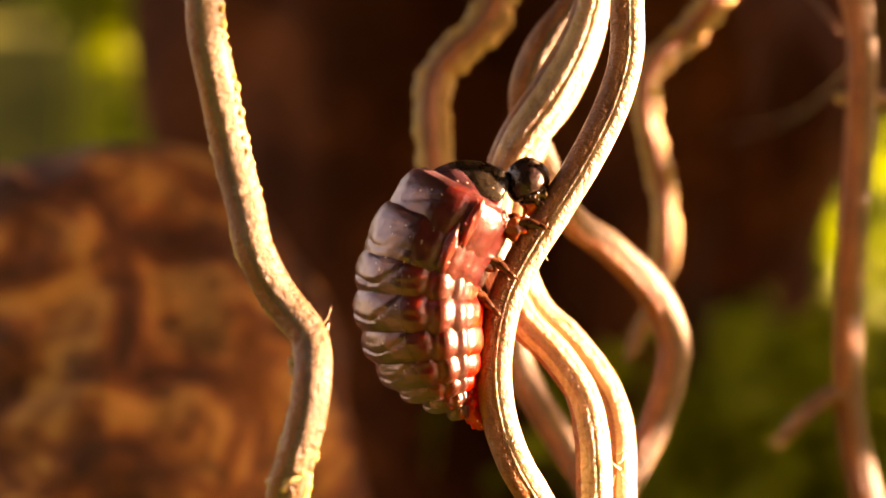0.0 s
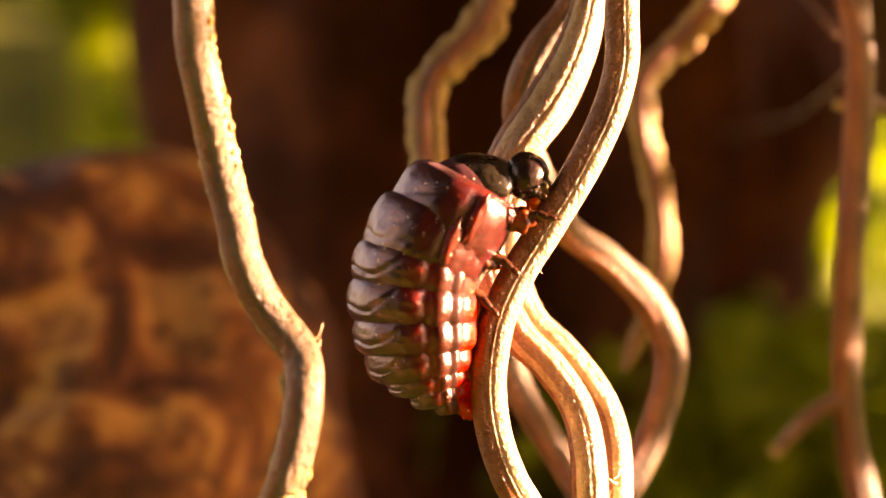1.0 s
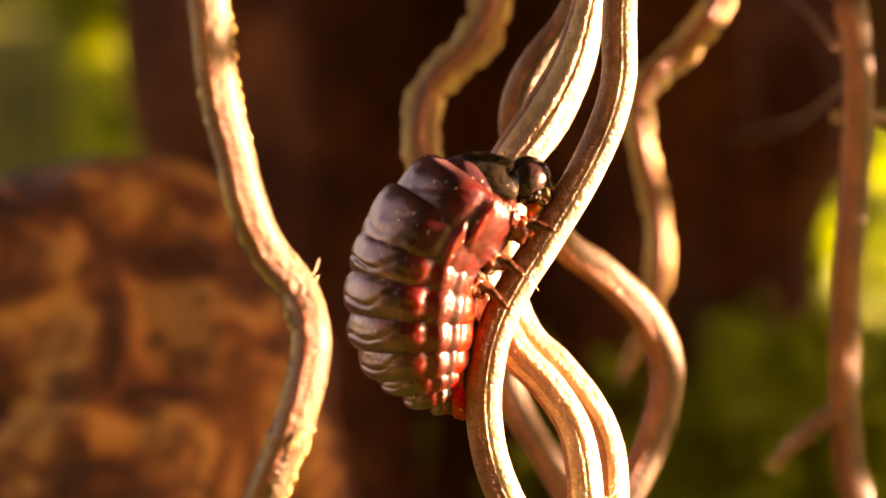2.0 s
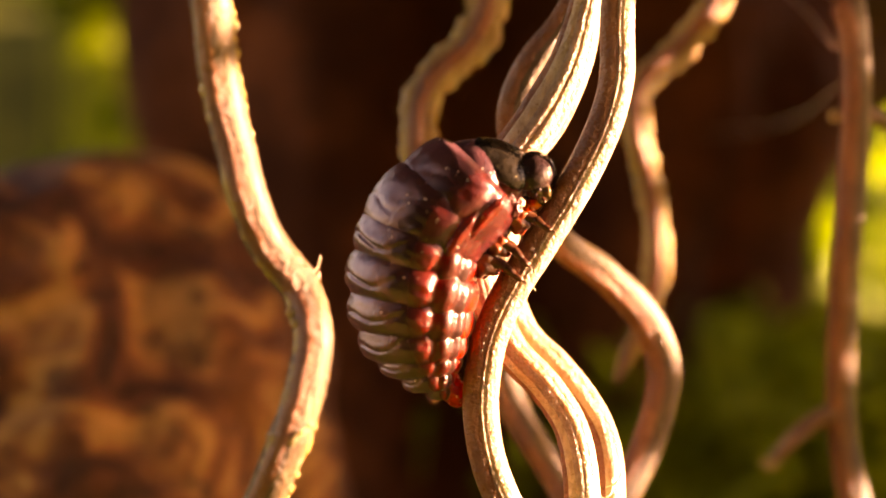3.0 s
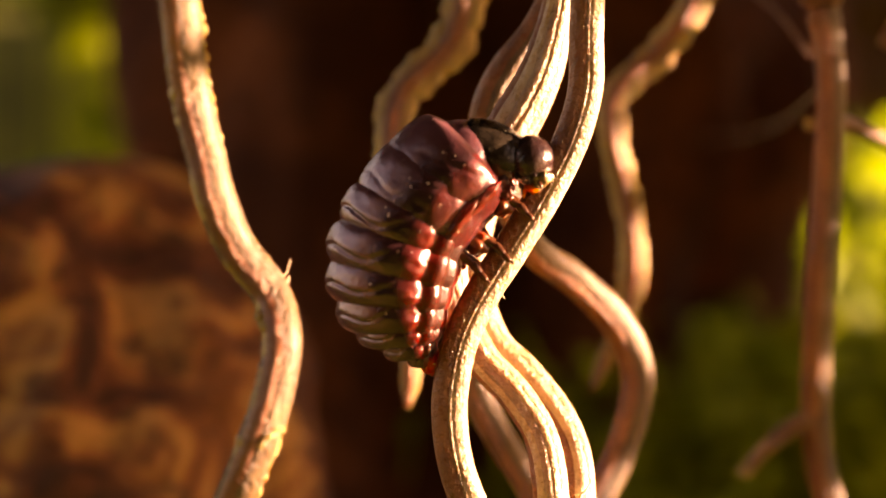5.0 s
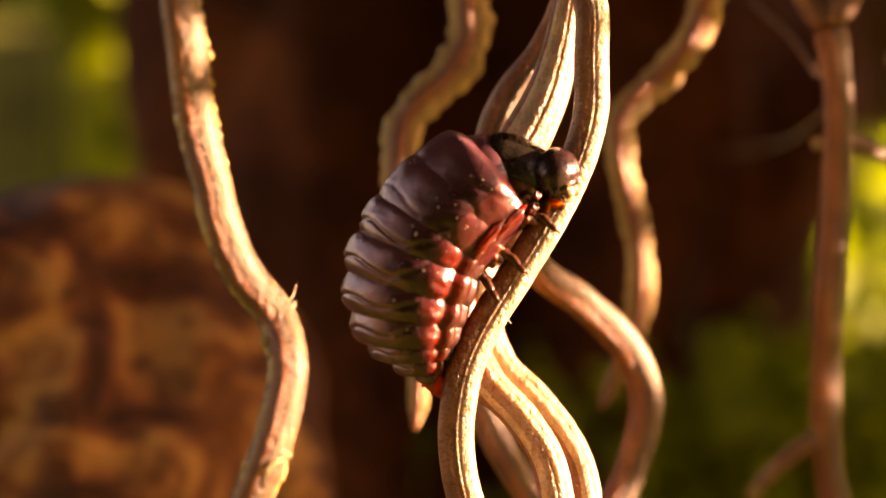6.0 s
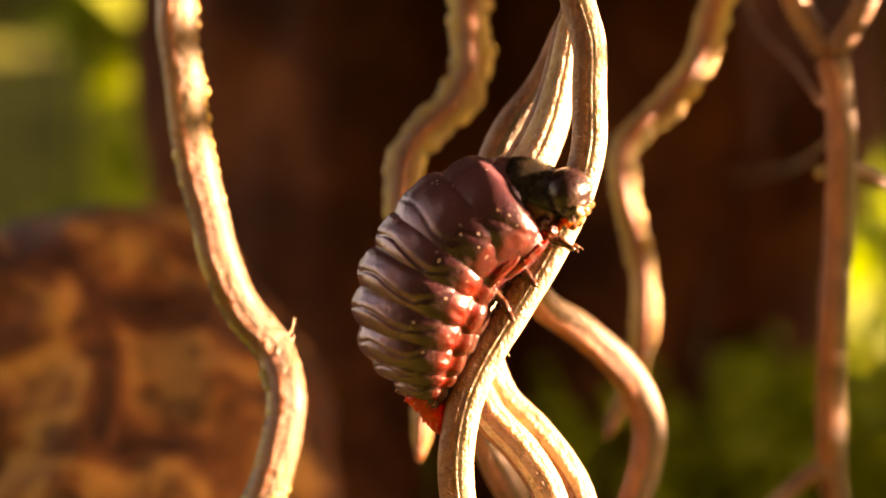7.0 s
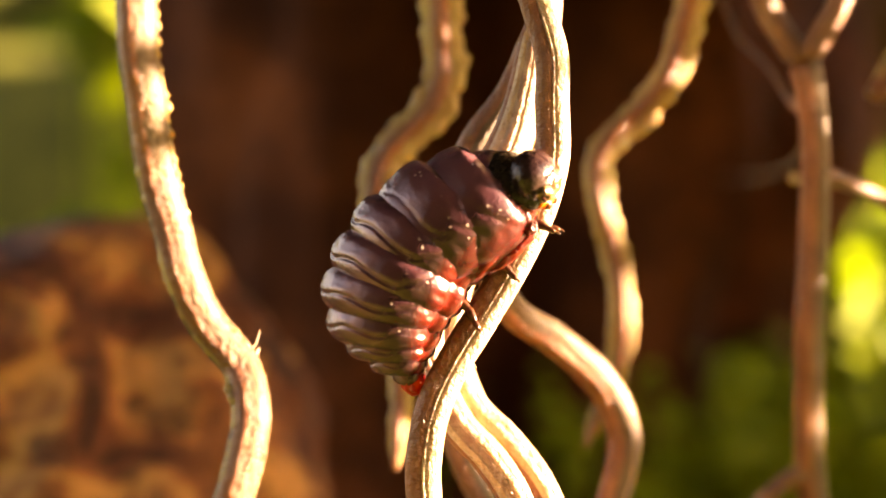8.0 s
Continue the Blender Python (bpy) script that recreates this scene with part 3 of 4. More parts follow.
# strand colours paint the shaded left and the sunlit right of each stem
climbing = stem("smooth pale tan two-stranded stem that the larva climbs", grow([(5.13, 0.00, 16.25, 0.84), (4.11, 0.00, 18.75, 0.84), (3.18, -0.75, 20.43, 0.83), (2.55, -0.75, 22.20, 0.83), (2.25, -0.75, 24.22, 0.83), (2.35, -0.75, 25.98, 0.83), (2.75, -0.75, 27.75, 0.83), (3.56, -0.75, 29.52, 0.83), (4.82, -0.75, 31.54, 0.83), (6.21, -0.75, 33.81, 0.83), (7.48, -0.75, 36.34, 0.83), (8.13, -0.75, 38.61, 0.81), (8.18, -0.75, 41.14, 0.80), (8.18, -0.75, 43.16, 0.80), (7.59, -0.37, 45.51, 0.79), (6.53, 0.00, 49.67, 0.79)], 72, -4), ((180, 0.15, 0.80, STEM), (-46, 0.38, 0.64, VEIN_SHADE), (58, 0.37, 0.68, LIT_CREAM), (6, 0.80, 0.11, STEM)), lumps=0.035, warts=0.02, seed=5, sides=72, step=0.15)
stem("deeply ribbed tan stem behind the climbing stem", grow([(6.85, 0.75, 16.11, 0.80), (6.91, 0.75, 18.64, 0.80), (6.80, 0.75, 21.27, 0.77), (6.40, 1.49, 23.26, 0.75), (5.28, 2.24, 25.03, 0.76), (3.74, 2.99, 26.71, 0.77), (2.57, 3.73, 29.22, 0.78), (2.36, 3.73, 31.63, 0.80), (2.91, 3.36, 33.76, 0.85), (3.77, 2.99, 35.33, 1.03), (5.15, 2.99, 37.19, 1.11), (6.42, 2.99, 39.58, 0.98), (7.06, 2.99, 41.70, 0.80), (7.53, 2.99, 44.09, 0.69), (7.99, 2.99, 47.01, 0.61)], 72, -4), ((-84, 0.56, 0.50, VEIN_SHADE), (-46, 0.56, 0.42, PALE), (-10, 0.56, 0.40, STEM), (24, 0.58, 0.38, PALE), (56, 0.58, 0.40, LIT_CREAM), (88, 0.58, 0.46, PALE), (180, 0.25, 0.7, PALE)), lumps=0.06, warts=0.05, seed=6, sides=40, step=0.15)
ribbed = stem("ribbed tan stem twisted along its neighbour", grow([(8.30, 2.24, 15.84, 0.74), (8.25, 2.24, 18.41, 0.74), (8.25, 2.99, 21.54, 0.72), (7.61, 3.73, 23.60, 0.72), (6.11, 4.48, 25.57, 0.76), (4.39, 5.22, 27.43, 0.74), (3.61, 5.97, 30.58, 0.63), (4.20, 6.72, 33.92, 0.56), (5.45, 6.72, 37.26, 0.50), (7.12, 6.72, 40.59, 0.47), (8.16, 5.97, 43.80, 0.41), (8.63, 5.22, 47.50, 0.41)], 72, -4), ((-64, 0.38, 0.66, VEIN_SHADE), (10, 0.36, 0.60, PALE), (70, 0.42, 0.62, LIT_CREAM), (180, 0.25, 0.75, PALE)), lumps=0.05, warts=0.04, seed=7, sides=40, step=0.15)
part("root_hair", hair_bm((-1.85, -1.84, 24.60), (-1.23, -2.29, 25.25), 0.05), HAIR, ribbed, "white torn fibre")
part("root_hair", hair_bm((-1.70, -1.84, 23.96), (-2.31, -2.29, 24.48), 0.05), HAIR, ribbed, "white torn fibre")
part("root_hair", hair_bm((-1.95, -1.84, 23.65), (-2.41, -2.29, 23.04), 0.05), HAIR, ribbed, "white torn fibre")
part("root_hair", hair_bm((-1.65, -1.84, 23.75), (-1.39, -2.29, 23.25), 0.05), HAIR, ribbed, "white torn fibre")
part("root_hair", hair_bm((-1.54, -1.84, 24.78), (-1.90, -2.29, 24.22), 0.05), HAIR, ribbed, "white torn fibre")
at(part("wart", blob_bm((0.09, 0.09, 0.10), 0.2, 2, 2), FLAKE, climbing), mm(2.31, -1.25, 43.24))
part("root_hair", hair_bm((-2.13, -1.25, 33.77), (-1.93, -1.25, 33.47), 0.03), HAIR, climbing)
# left strands again carry the shaded red-brown, right ones the lit tan
stem("smooth brown stem in a wide loop", grow([(8.17, 11.94, 13.46, 0.86), (8.91, 11.94, 16.42, 0.86), (10.18, 12.69, 18.69, 0.87), (11.32, 13.44, 20.70, 0.87), (12.16, 13.44, 23.41, 0.90), (12.16, 13.44, 25.51, 0.90), (10.92, 12.69, 27.94, 0.90), (8.68, 11.20, 30.03, 0.85), (6.51, 9.70, 31.61, 0.81), (4.93, 8.21, 34.56, 0.74), (4.00, 6.72, 36.70, 0.75), (4.19, 5.97, 38.57, 0.80), (5.05, 5.60, 40.31, 0.74), (6.28, 5.22, 42.04, 0.63), (7.23, 4.85, 44.15, 0.54), (8.10, 4.85, 47.41, 0.46)], 72, -4), ((-62, 0.26, 0.76, VEIN_SHADE), (70, 0.22, 0.82, RIND), (180, 0.1, 0.86, RIND)), lumps=0.05, seed=8, sides=40, step=0.2)
stem("slanting brown stem low behind the loop", grow([(8.54, 11.20, 14.19, 0.82), (7.80, 11.20, 17.12, 0.82), (6.54, 11.94, 19.38, 0.83), (5.06, 11.94, 21.74, 0.83), (3.88, 11.94, 24.11, 0.83), (3.43, 11.94, 26.48, 0.80), (3.43, 11.94, 30.62, 0.74)], None, -4), ((-62, 0.26, 0.76, VEIN_SHADE), (70, 0.22, 0.82, RIND), (180, 0.1, 0.86, RIND)), lumps=0.05, seed=9, sides=40, step=0.2, round_top=True)
hanging("hanging_root", "knobbly brown root with ragged bark edges and a blunt tip", grow([(0.21, 14.18, 23.05, 0.42), (0.39, 14.18, 25.17, 0.52), (0.49, 14.93, 28.19, 0.62), (0.03, 14.93, 31.26, 0.83), (-0.49, 14.93, 34.93, 0.89), (-0.67, 14.93, 37.38, 0.92), (-0.37, 15.67, 39.29, 0.93), (0.49, 15.67, 40.59, 0.96), (2.04, 15.67, 41.91, 0.96), (2.96, 15.67, 43.61, 0.99), (3.12, 15.67, 45.19, 1.02), (2.96, 15.67, 48.27, 1.02), (2.90, 15.67, 51.64, 0.99), (2.96, 15.67, 56.58, 0.93)], 72), ((82, 1.08, 0.55, (0.0, 1.0)), (-82, 1.02, 0.5, (0.0, 1.0))), core=(-14, 0.40, 0.52), lumps=0.10, seed=10, round_low=True)
hanging("hanging_root", "crooked brown root with ragged bark and a pale tip", grow([(10.74, 22.39, 23.23, 0.34), (11.47, 22.39, 25.06, 0.46), (12.37, 21.65, 27.07, 0.56), (12.87, 20.90, 29.71, 0.69), (12.87, 20.90, 31.99, 0.72), (12.41, 20.90, 34.93, 0.75), (11.73, 20.15, 37.16, 0.78), (11.57, 20.15, 39.43, 0.78), (12.34, 20.15, 40.89, 0.81), (13.87, 20.15, 42.28, 0.81), (15.24, 19.41, 43.85, 0.80), (15.94, 19.41, 45.14, 0.84), (16.84, 18.66, 48.65, 0.89), (17.41, 18.66, 51.08, 0.89), (17.89, 18.66, 57.46, 0.89)], 72), ((82, 1.08, 0.6, (0.0, 1.0)), (-82, 1.0, 0.55, (0.0, 1.0))), core=(-14, 0.40, 0.52), lumps=0.10, seed=11, round_low=True)
fork = new("forked_root")
tagged(fork, "slender brown forked root with small side twigs", "root", "hanging roots")
FORK = grow([(25.54, 21.65, 11.60, 0.92), (24.71, 21.65, 15.22, 0.92), (23.96, 21.65, 18.52, 0.89), (23.38, 20.90, 21.87, 0.88), (23.08, 19.41, 26.18, 0.84), (22.90, 17.91, 30.66, 0.82), (23.09, 17.17, 35.68, 0.82), (23.06, 16.42, 39.99, 0.81), (22.84, 16.42, 43.10, 0.84), (22.47, 16.42, 44.72, 1.00)], None, -4)
# two halves in two colours: shade painted on the left, sunlight on the right
part("main_shaft", root_bm(offset_line(FORK, -60, 0.22, 0.80), lumps=0.08, seed=12, round_top=True), VEIN_SHADE, fork, "side of the root painted in shaded red-brown")
part("lit_side", root_bm(offset_line(FORK, 66, 0.26, 0.76), lumps=0.08, seed=19, round_top=True), RIND, fork, "side of the root painted in sunlit tan")
part("fork_arm", root_bm(grow([(22.47, 16.42, 44.50, 0.68), (21.66, 16.42, 45.90, 0.75), (20.42, 16.42, 48.14, 0.68), (19.79, 16.42, 51.82, 0.65), (19.17, 16.42, 56.80, 0.62)], 72), lumps=0.08, seed=13, round_low=True), ROOT, fork)
part("fork_arm", root_bm(grow([(22.53, 16.42, 44.66, 0.72), (23.49, 15.67, 46.24, 0.71), (24.31, 14.93, 47.85, 0.64), (25.90, 14.93, 51.46, 0.64), (27.43, 14.93, 56.36, 0.61)], 72), lumps=0.08, seed=14, round_low=True), ROOT, fork)
part("side_twig", root_bm([(19.61, 21.65, 18.84, 0.46), (20.77, 20.90, 20.30, 0.49), (22.14, 20.90, 21.38, 0.56), (23.19, 20.53, 21.90, 0.55)], lumps=0.08, seed=15, round_low=True), ROOT, fork, "short pale-tipped twig")
part("side_twig", root_bm([(23.25, 17.17, 38.66, 0.53), (24.71, 17.91, 38.26, 0.47), (26.66, 18.66, 37.53, 0.41), (28.80, 19.41, 36.46, 0.42)], lumps=0.08, seed=16, round_top=True), ROOT, fork)
part("side_twig", root_bm([(22.62, 19.41, 42.27, 0.16), (22.23, 25.38, 45.30, 0.13), (21.04, 29.86, 47.95, 0.12), (20.07, 31.35, 51.10, 0.10)], lumps=0.1, seed=18, step=0.15, sides=12, round_low=True, round_top=True), ROOT, fork, "thin dark twig")
at(part("bud", blob_bm((0.42, 0.36, 0.38), 0.25, 5), FLAKE, fork, "small pale bud"), mm(22.22, 17.54, 38.39))
at(part("twig_tip", blob_bm((0.50, 0.46, 0.44), 0.35, 8), FLAKE, fork, "pale broken twig tip"), mm(19.55, 21.5, 18.75))
thread = obj("spider_thread", root_bm([(22.9, 17.0, 40.6, 0.03), (27.6, 52.0, 40.6, 0.055), (30.5, 90.0, 41.8, 0.03), (32.0, 124.0, 43.5, 0.03)], lumps=0.0, step=1.0, sides=6), HAIR)
tagged(thread, "fine glinting spider thread from the forked root to the stump", "thread")
hanging("hanging_root", "reddish brown root end near the forked root", grow([(27.33, 22.39, 43.30, 0.76), (28.72, 22.39, 44.29, 0.93), (30.05, 22.39, 46.61, 0.90), (31.04, 22.39, 49.93, 0.83)], 72), ((-90, 1.0, 0.4, (0.0, 0.8)),), core=(40, 0.15, 0.85), lumps=0.1, seed=17, round_low=True)


# ---- the larva ----
larva = new("beetle_larva")
tagged(larva, "plump plum-brown beetle larva with black head and red belly", "larva")
larva.matrix_world = mm(2.00, -0.50, 24.00)


def dent(value, middle, width):
    return math.exp(-((value - middle) / width) ** 2)


def ring_bm(high, wide, length, seed, plain=0.0, barrel_in=0.22, red=1.0, creased=1.0):
    """One body ring: x to the head, z to the back. A crease over the back parts it into two pleats, a spiracle wart sits
    on its side, and two rows of swollen folds run along each flank. plain: 1 for the smooth rings of the chest."""
    bm = bmesh.new()
    belly = bm.verts.layers.float.new("belly")
    wrinkle = bm.verts.layers.float.new("wrinkle")
    fold = bm.verts.layers.float.new("fold")
    around, along = 120, 44
    rich = 1 - plain
    rnd = random.Random(seed * 13 + 5)
    turn, reach = rnd.uniform(-6, 6), rnd.uniform(0.8, 1.15)
    grid = []
    for i in range(along):
        u = -1 + 2 * i / (along - 1)
        ring = []
        for k in range(around):
            th = 2 * math.pi * k / around        # 0 at the back, 180 at the belly
            side = 1 if th <= math.pi else -1
            deg = math.degrees(th if side > 0 else 2 * math.pi - th)
            barrel = (1 - abs(u) ** 3.0 * barrel_in) * (1 - 0.10 * max(0.0, abs(u) - 0.85) / 0.15)
            wave = 0.05 * noise.noise(Vector((seed * 2.1, deg / 20, side * 3)))
            # the crease starts in the middle of the back and swings to the front edge on the side
            crease_u = -0.16 - 0.22 * dent(deg, 34, 22) * reach + 1.15 * max(0.0, (deg - 46 - turn) / 40) ** 1.4 + wave
            depth = rich * (1 if deg < 92 else 0) * (0.012 + 0.036 * dent(deg, 26, 28))
            cleft = dent(u, crease_u, 0.06)
            q = barrel - depth * cleft
            q += rich * 0.014 * dent(u, crease_u + 0.20, 0.17) * (1 if deg < 88 else 0)
            # wart round the breathing hole
            ringed = math.hypot((deg - 84 - turn * 0.5) / 7.5, (u + 0.05) / 0.26)
            q += rich * (0.007 * dent(ringed, 1.0, 0.42) - 0.010 * dent(ringed, 0.0, 0.45))
            # folds along the flank
            q -= 0.055 * (0.35 + 0.65 * rich) * dent(deg, 95 + 3 * noise.noise(Vector((u * 2, seed, 1))), 4.5) * (1 - 0.4 * u)
            q += 0.055 * dent(deg, 107, 8.5) * (1 - 0.6 * u * u) * (0.4 + 0.6 * rich)
            q -= 0.032 * rich * dent(deg, 118, 3.5)
            q += 0.035 * dent(deg, 125, 6.0) * max(0.0, 1 - ((u - 0.12) / 0.75) ** 2) * rich
            q -= 0.022 * rich * dent(deg, 133, 3.0)
            p = Vector((u * length * 0.5, math.sin(th) * wide * 0.5, math.cos(th) * high * 0.5))
            q += 0.014 * noise.noise(p * 1.3 + Vector((seed * 7, 0, 0)))
            q -= 0.008 * creased * abs(noise.noise(Vector((p.x * 3.4, p.y * 1.0, p.z * 1.0 + seed * 3)))) * (0.35 + 0.65 * abs(math.sin(th)))
            q += plain * (-0.022 * dent(u, 0.25 + (deg - 55) / 80, 0.07) * dent(deg, 62, 30) - 0.020 * dent(math.hypot((deg - 66) / 11, (u + 0.35) / 0.3), 0.6, 0.4) + 0.006 * noise.noise(p * 2.4 + Vector((0, seed * 5, 0))))
            v = bm.verts.new(Vector((p.x, p.y * q, p.z * q)) / 1000)
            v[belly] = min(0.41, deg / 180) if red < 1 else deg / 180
            v[wrinkle] = creased
            v[fold] = min(1.0, rich * 0.8 * cleft * (1 if deg < 70 else 0) + max(0.0, abs(u) - 0.66) * 3.5)
            ring.append(v)
        grid.append(ring)
    for p, q in zip(grid, grid[1:]):
        for k in range(around):
            bm.faces.new((p[k], p[(k + 1) % around], q[(k + 1) % around], q[k]))
    bm.faces.new(grid[0][::-1])
    bm.faces.new(grid[-1])
    return bm


RING_HIGH = [4.08, 5.31, 5.54, 5.58, 5.74, 5.40, 4.68, 3.59, 2.37, 1.29]
RING_LONG = [2.02, 2.02, 1.95, 1.87, 1.79, 1.62, 1.46, 1.30, 1.14, 1.06]
rings = []
for i, (h, l) in enumerate(zip(RING_HIGH, RING_LONG)):
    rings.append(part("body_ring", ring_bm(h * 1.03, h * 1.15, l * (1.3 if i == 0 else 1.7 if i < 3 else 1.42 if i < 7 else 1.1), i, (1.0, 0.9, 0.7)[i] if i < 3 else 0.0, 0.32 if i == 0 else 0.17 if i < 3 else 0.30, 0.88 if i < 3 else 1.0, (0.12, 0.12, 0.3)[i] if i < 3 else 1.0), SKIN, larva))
for i, (x, turn, size) in {1: (0.2, 106, (1.30, 0.36, 0.30)), 2: (0.3, 102, (1.20, 0.36, 0.30))}.items():
    for side in (-1, 1):
        a = radians(turn)
        bm = blob_bm(size, 0.22, i, 4)
        lay = bm.verts.layers.float.new("belly")
        for v in bm.verts:
            v[lay] = 0.565
        at(part("side_fold", bm, SKIN, rings[i], "swollen glossy flank fold"), mm(x, side * math.sin(a) * RING_HIGH[i] * 0.55, math.cos(a) * RING_HIGH[i] * 0.5, side * 12, 0, 0))
collar = part("front_ring", ring_bm(3.2, 3.1, 2.7, 21, 1.0, 0.15, 1.0, 0.2), SKIN, larva)


def shield_bm():
    """The saddle-shaped plate over the front ring."""
    bm = bmesh.new()
    across, along = 36, 16
    top, low = [], []
    for i in range(along):
        u = -1 + 2 * i / (along - 1)
        a, b = [], []
        for k in range(across):
            deg = -80 + 160 * k / (across - 1)
            th = radians(deg)
            edge = 1 - 0.18 * (deg / 80) ** 4
            r = 1.84 * (1 - 0.15 * u * u) * (1 - 0.06 * max(0, abs(u) - 0.8) / 0.2) - (0.05 if abs(deg) > 75 else 0)
            r += 0.03 * noise.noise(Vector((u * 2, deg / 30, 5)))
            x = u * 1.46 * edge
            a.append(bm.verts.new(Vector((x, math.sin(th) * r, math.cos(th) * r)) / 1000))
            b.append(bm.verts.new(Vector((x, math.sin(th) * (r - 0.16), math.cos(th) * (r - 0.16))) / 1000))
        top.append(a)
        low.append(b)
    for g in (top, low):
        for p, q in zip(g, g[1:]):
            for k in range(across - 1):
                bm.faces.new((p[k], p[k + 1], q[k + 1], q[k]))
    for i in range(along - 1):
        for k in (0, across - 1):
            bm.faces.new((top[i][k], top[i + 1][k], low[i + 1][k], low[i][k]))
    for k in range(across - 1):
        for i in (0, along - 1):
            bm.faces.new((top[i][k], top[i][k + 1], low[i][k + 1], low[i][k]))
    return bm


for side in (-1, 1):
    for x, z, size in ((-0.55, -0.55, (0.55, 0.36, 0.62)), (0.35, -0.72, (0.48, 0.36, 0.52)), (0.95, -0.45, (0.36, 0.34, 0.50)), (0.1, -1.20, (0.60, 0.40, 0.40)), (1.0, -1.05, (0.46, 0.50, 0.46)), (1.35, -0.55, (0.34, 0.42, 0.40))):
        bm = blob_bm(size, 0.3, x * 3 + 9, 4)
        lay = bm.verts.layers.float.new("belly")
        for v in bm.verts:
            v[lay] = 0.64
        at(part("side_fold", bm, SKIN, collar, "swollen pale pink neck fold"), mm(x, side * math.sqrt(1.55 ** 2 - z * z) * 0.93, z))
part("neck_shield", shield_bm(), PLATE, collar, "glossy black-green plate")


def head_bm():
    bm = bmesh.new()
    bmesh.ops.create_icosphere(bm, subdivisions=5, radius=1.0)
    for v in bm.verts:
        d = v.co.copy()
        q = 1.0 - 0.05 * math.exp(-(d.y / 0.05) ** 2) * (1 if d.x + d.z > 0 else 0)
        q -= 0.06 * math.exp(-((d.x - 0.55) / 0.10) ** 2)
        q += 0.012 * noise.noise(d * 6)
        v.co = Vector((d.x * 1.10, d.y * 1.25, d.z * 1.05 - 0.10 * d.x)) * q / 1000
    return bm


head = part("head", head_bm(), SHELL, larva, "glossy black head capsule")
at(part("lip", blob_bm((0.42, 0.78, 0.42), 0.18, 1), MOUTH, head, "orange-red lip"), mm(1.02, 0, -0.42))
at(part("face_plate", blob_bm((0.62, 0.95, 0.62), 0.34, 6, 4), FACE, head, "rough brown face"), mm(0.72, 0, 0.02))
for side in (-1, 1):
    at(part("mandible", blob_bm((0.34, 0.20, 0.22), 0.1, 2), LEGS, head), mm(1.25, side * 0.34, -0.35, 0, 30, -side * 20))
    at(part("palp", blob_bm((0.30, 0.10, 0.10), 0.1, 3, 2), MOUTH, head), mm(1.05, side * 0.55, -0.80, 0, 40, side * 20))
    at(part("antenna", blob_bm((0.26, 0.09, 0.09), 0.05, 4, 2), LEGS, head), mm(1.02, side * 0.80, 0.05, 0, -10, side * 30))
    for dx, dz in ((0.62, 0.10), (0.72, -0.12), (0.55, -0.25)):
        at(part("eye", blob_bm((0.09, 0.07, 0.09), 0.0, 0, 2), SHELL, head), mm(dx, side * 1.02, dz))


def tail_bm():
    """The soft red foot at the rear end, x towards the body, tip at the origin."""
    pts = [(-0.40, 0, -0.05, 0.40), (0.0, 0, 0, 0.52), (0.4, 0, 0.05, 0.58), (0.9, 0, 0.08, 0.64), (1.5, 0, 0.05, 0.78), (2.3, 0, 0.0, 0.9)]
    bm = root_bm([(p[0], p[1], p[2], p[3]) for p in pts], lumps=0.30, warts=0.55, step=0.05, sides=56, seed=4, round_low=True)
    belly = bm.verts.layers.float.new("belly")
    for v in bm.verts:
        v[belly] = 1.0 - 0.45 * min(1.0, max(0.0, (v.co.x * 1000 - 1.5) / 0.8))
    return bm


tail = part("tail_foot", tail_bm(), SKIN, larva, "translucent red sucker foot")


def leg_bm(length):
    """A short jointed leg, x towards the claw, which is at the origin."""
    pts = [(-length, 0, 0.0, 0.32), (-length * 0.75, 0, 0.14, 0.26), (-length * 0.56, 0, 0.17, 0.18), (-length * 0.5, 0, 0.16, 0.21),
           (-length * 0.32, 0, 0.10, 0.17), (-length * 0.24, 0, 0.06, 0.13), (-length * 0.19, 0, 0.05, 0.15), (-0.02, 0, 0.0, 0.11)]
    return root_bm(pts, lumps=0.06, step=0.05, sides=16, seed=3, round_low=True, round_top=True)


LEG_LONG = [1.69, 1.79, 1.96]
legs = []
for length in LEG_LONG:
    for side in (0, 1):
        leg = part("leg", leg_bm(length), LEGS, larva, "dark brown jointed leg")
        at(part("claw", root_bm([(-0.10, 0, 0.02, 0.06), (0.05, 0, 0.02, 0.05), (0.16, 0, -0.05, 0.02)], lumps=0.0, step=0.03, sides=8), LEGS, leg), mm(0, 0, 0))
        at(part("coxa", blob_bm((0.66, 0.50, 0.55), 0.35, length, 4), COXA, leg, "wet red-brown leg base"), mm(-length * 1.02, 0.05, -0.12))
        legs.append(leg)


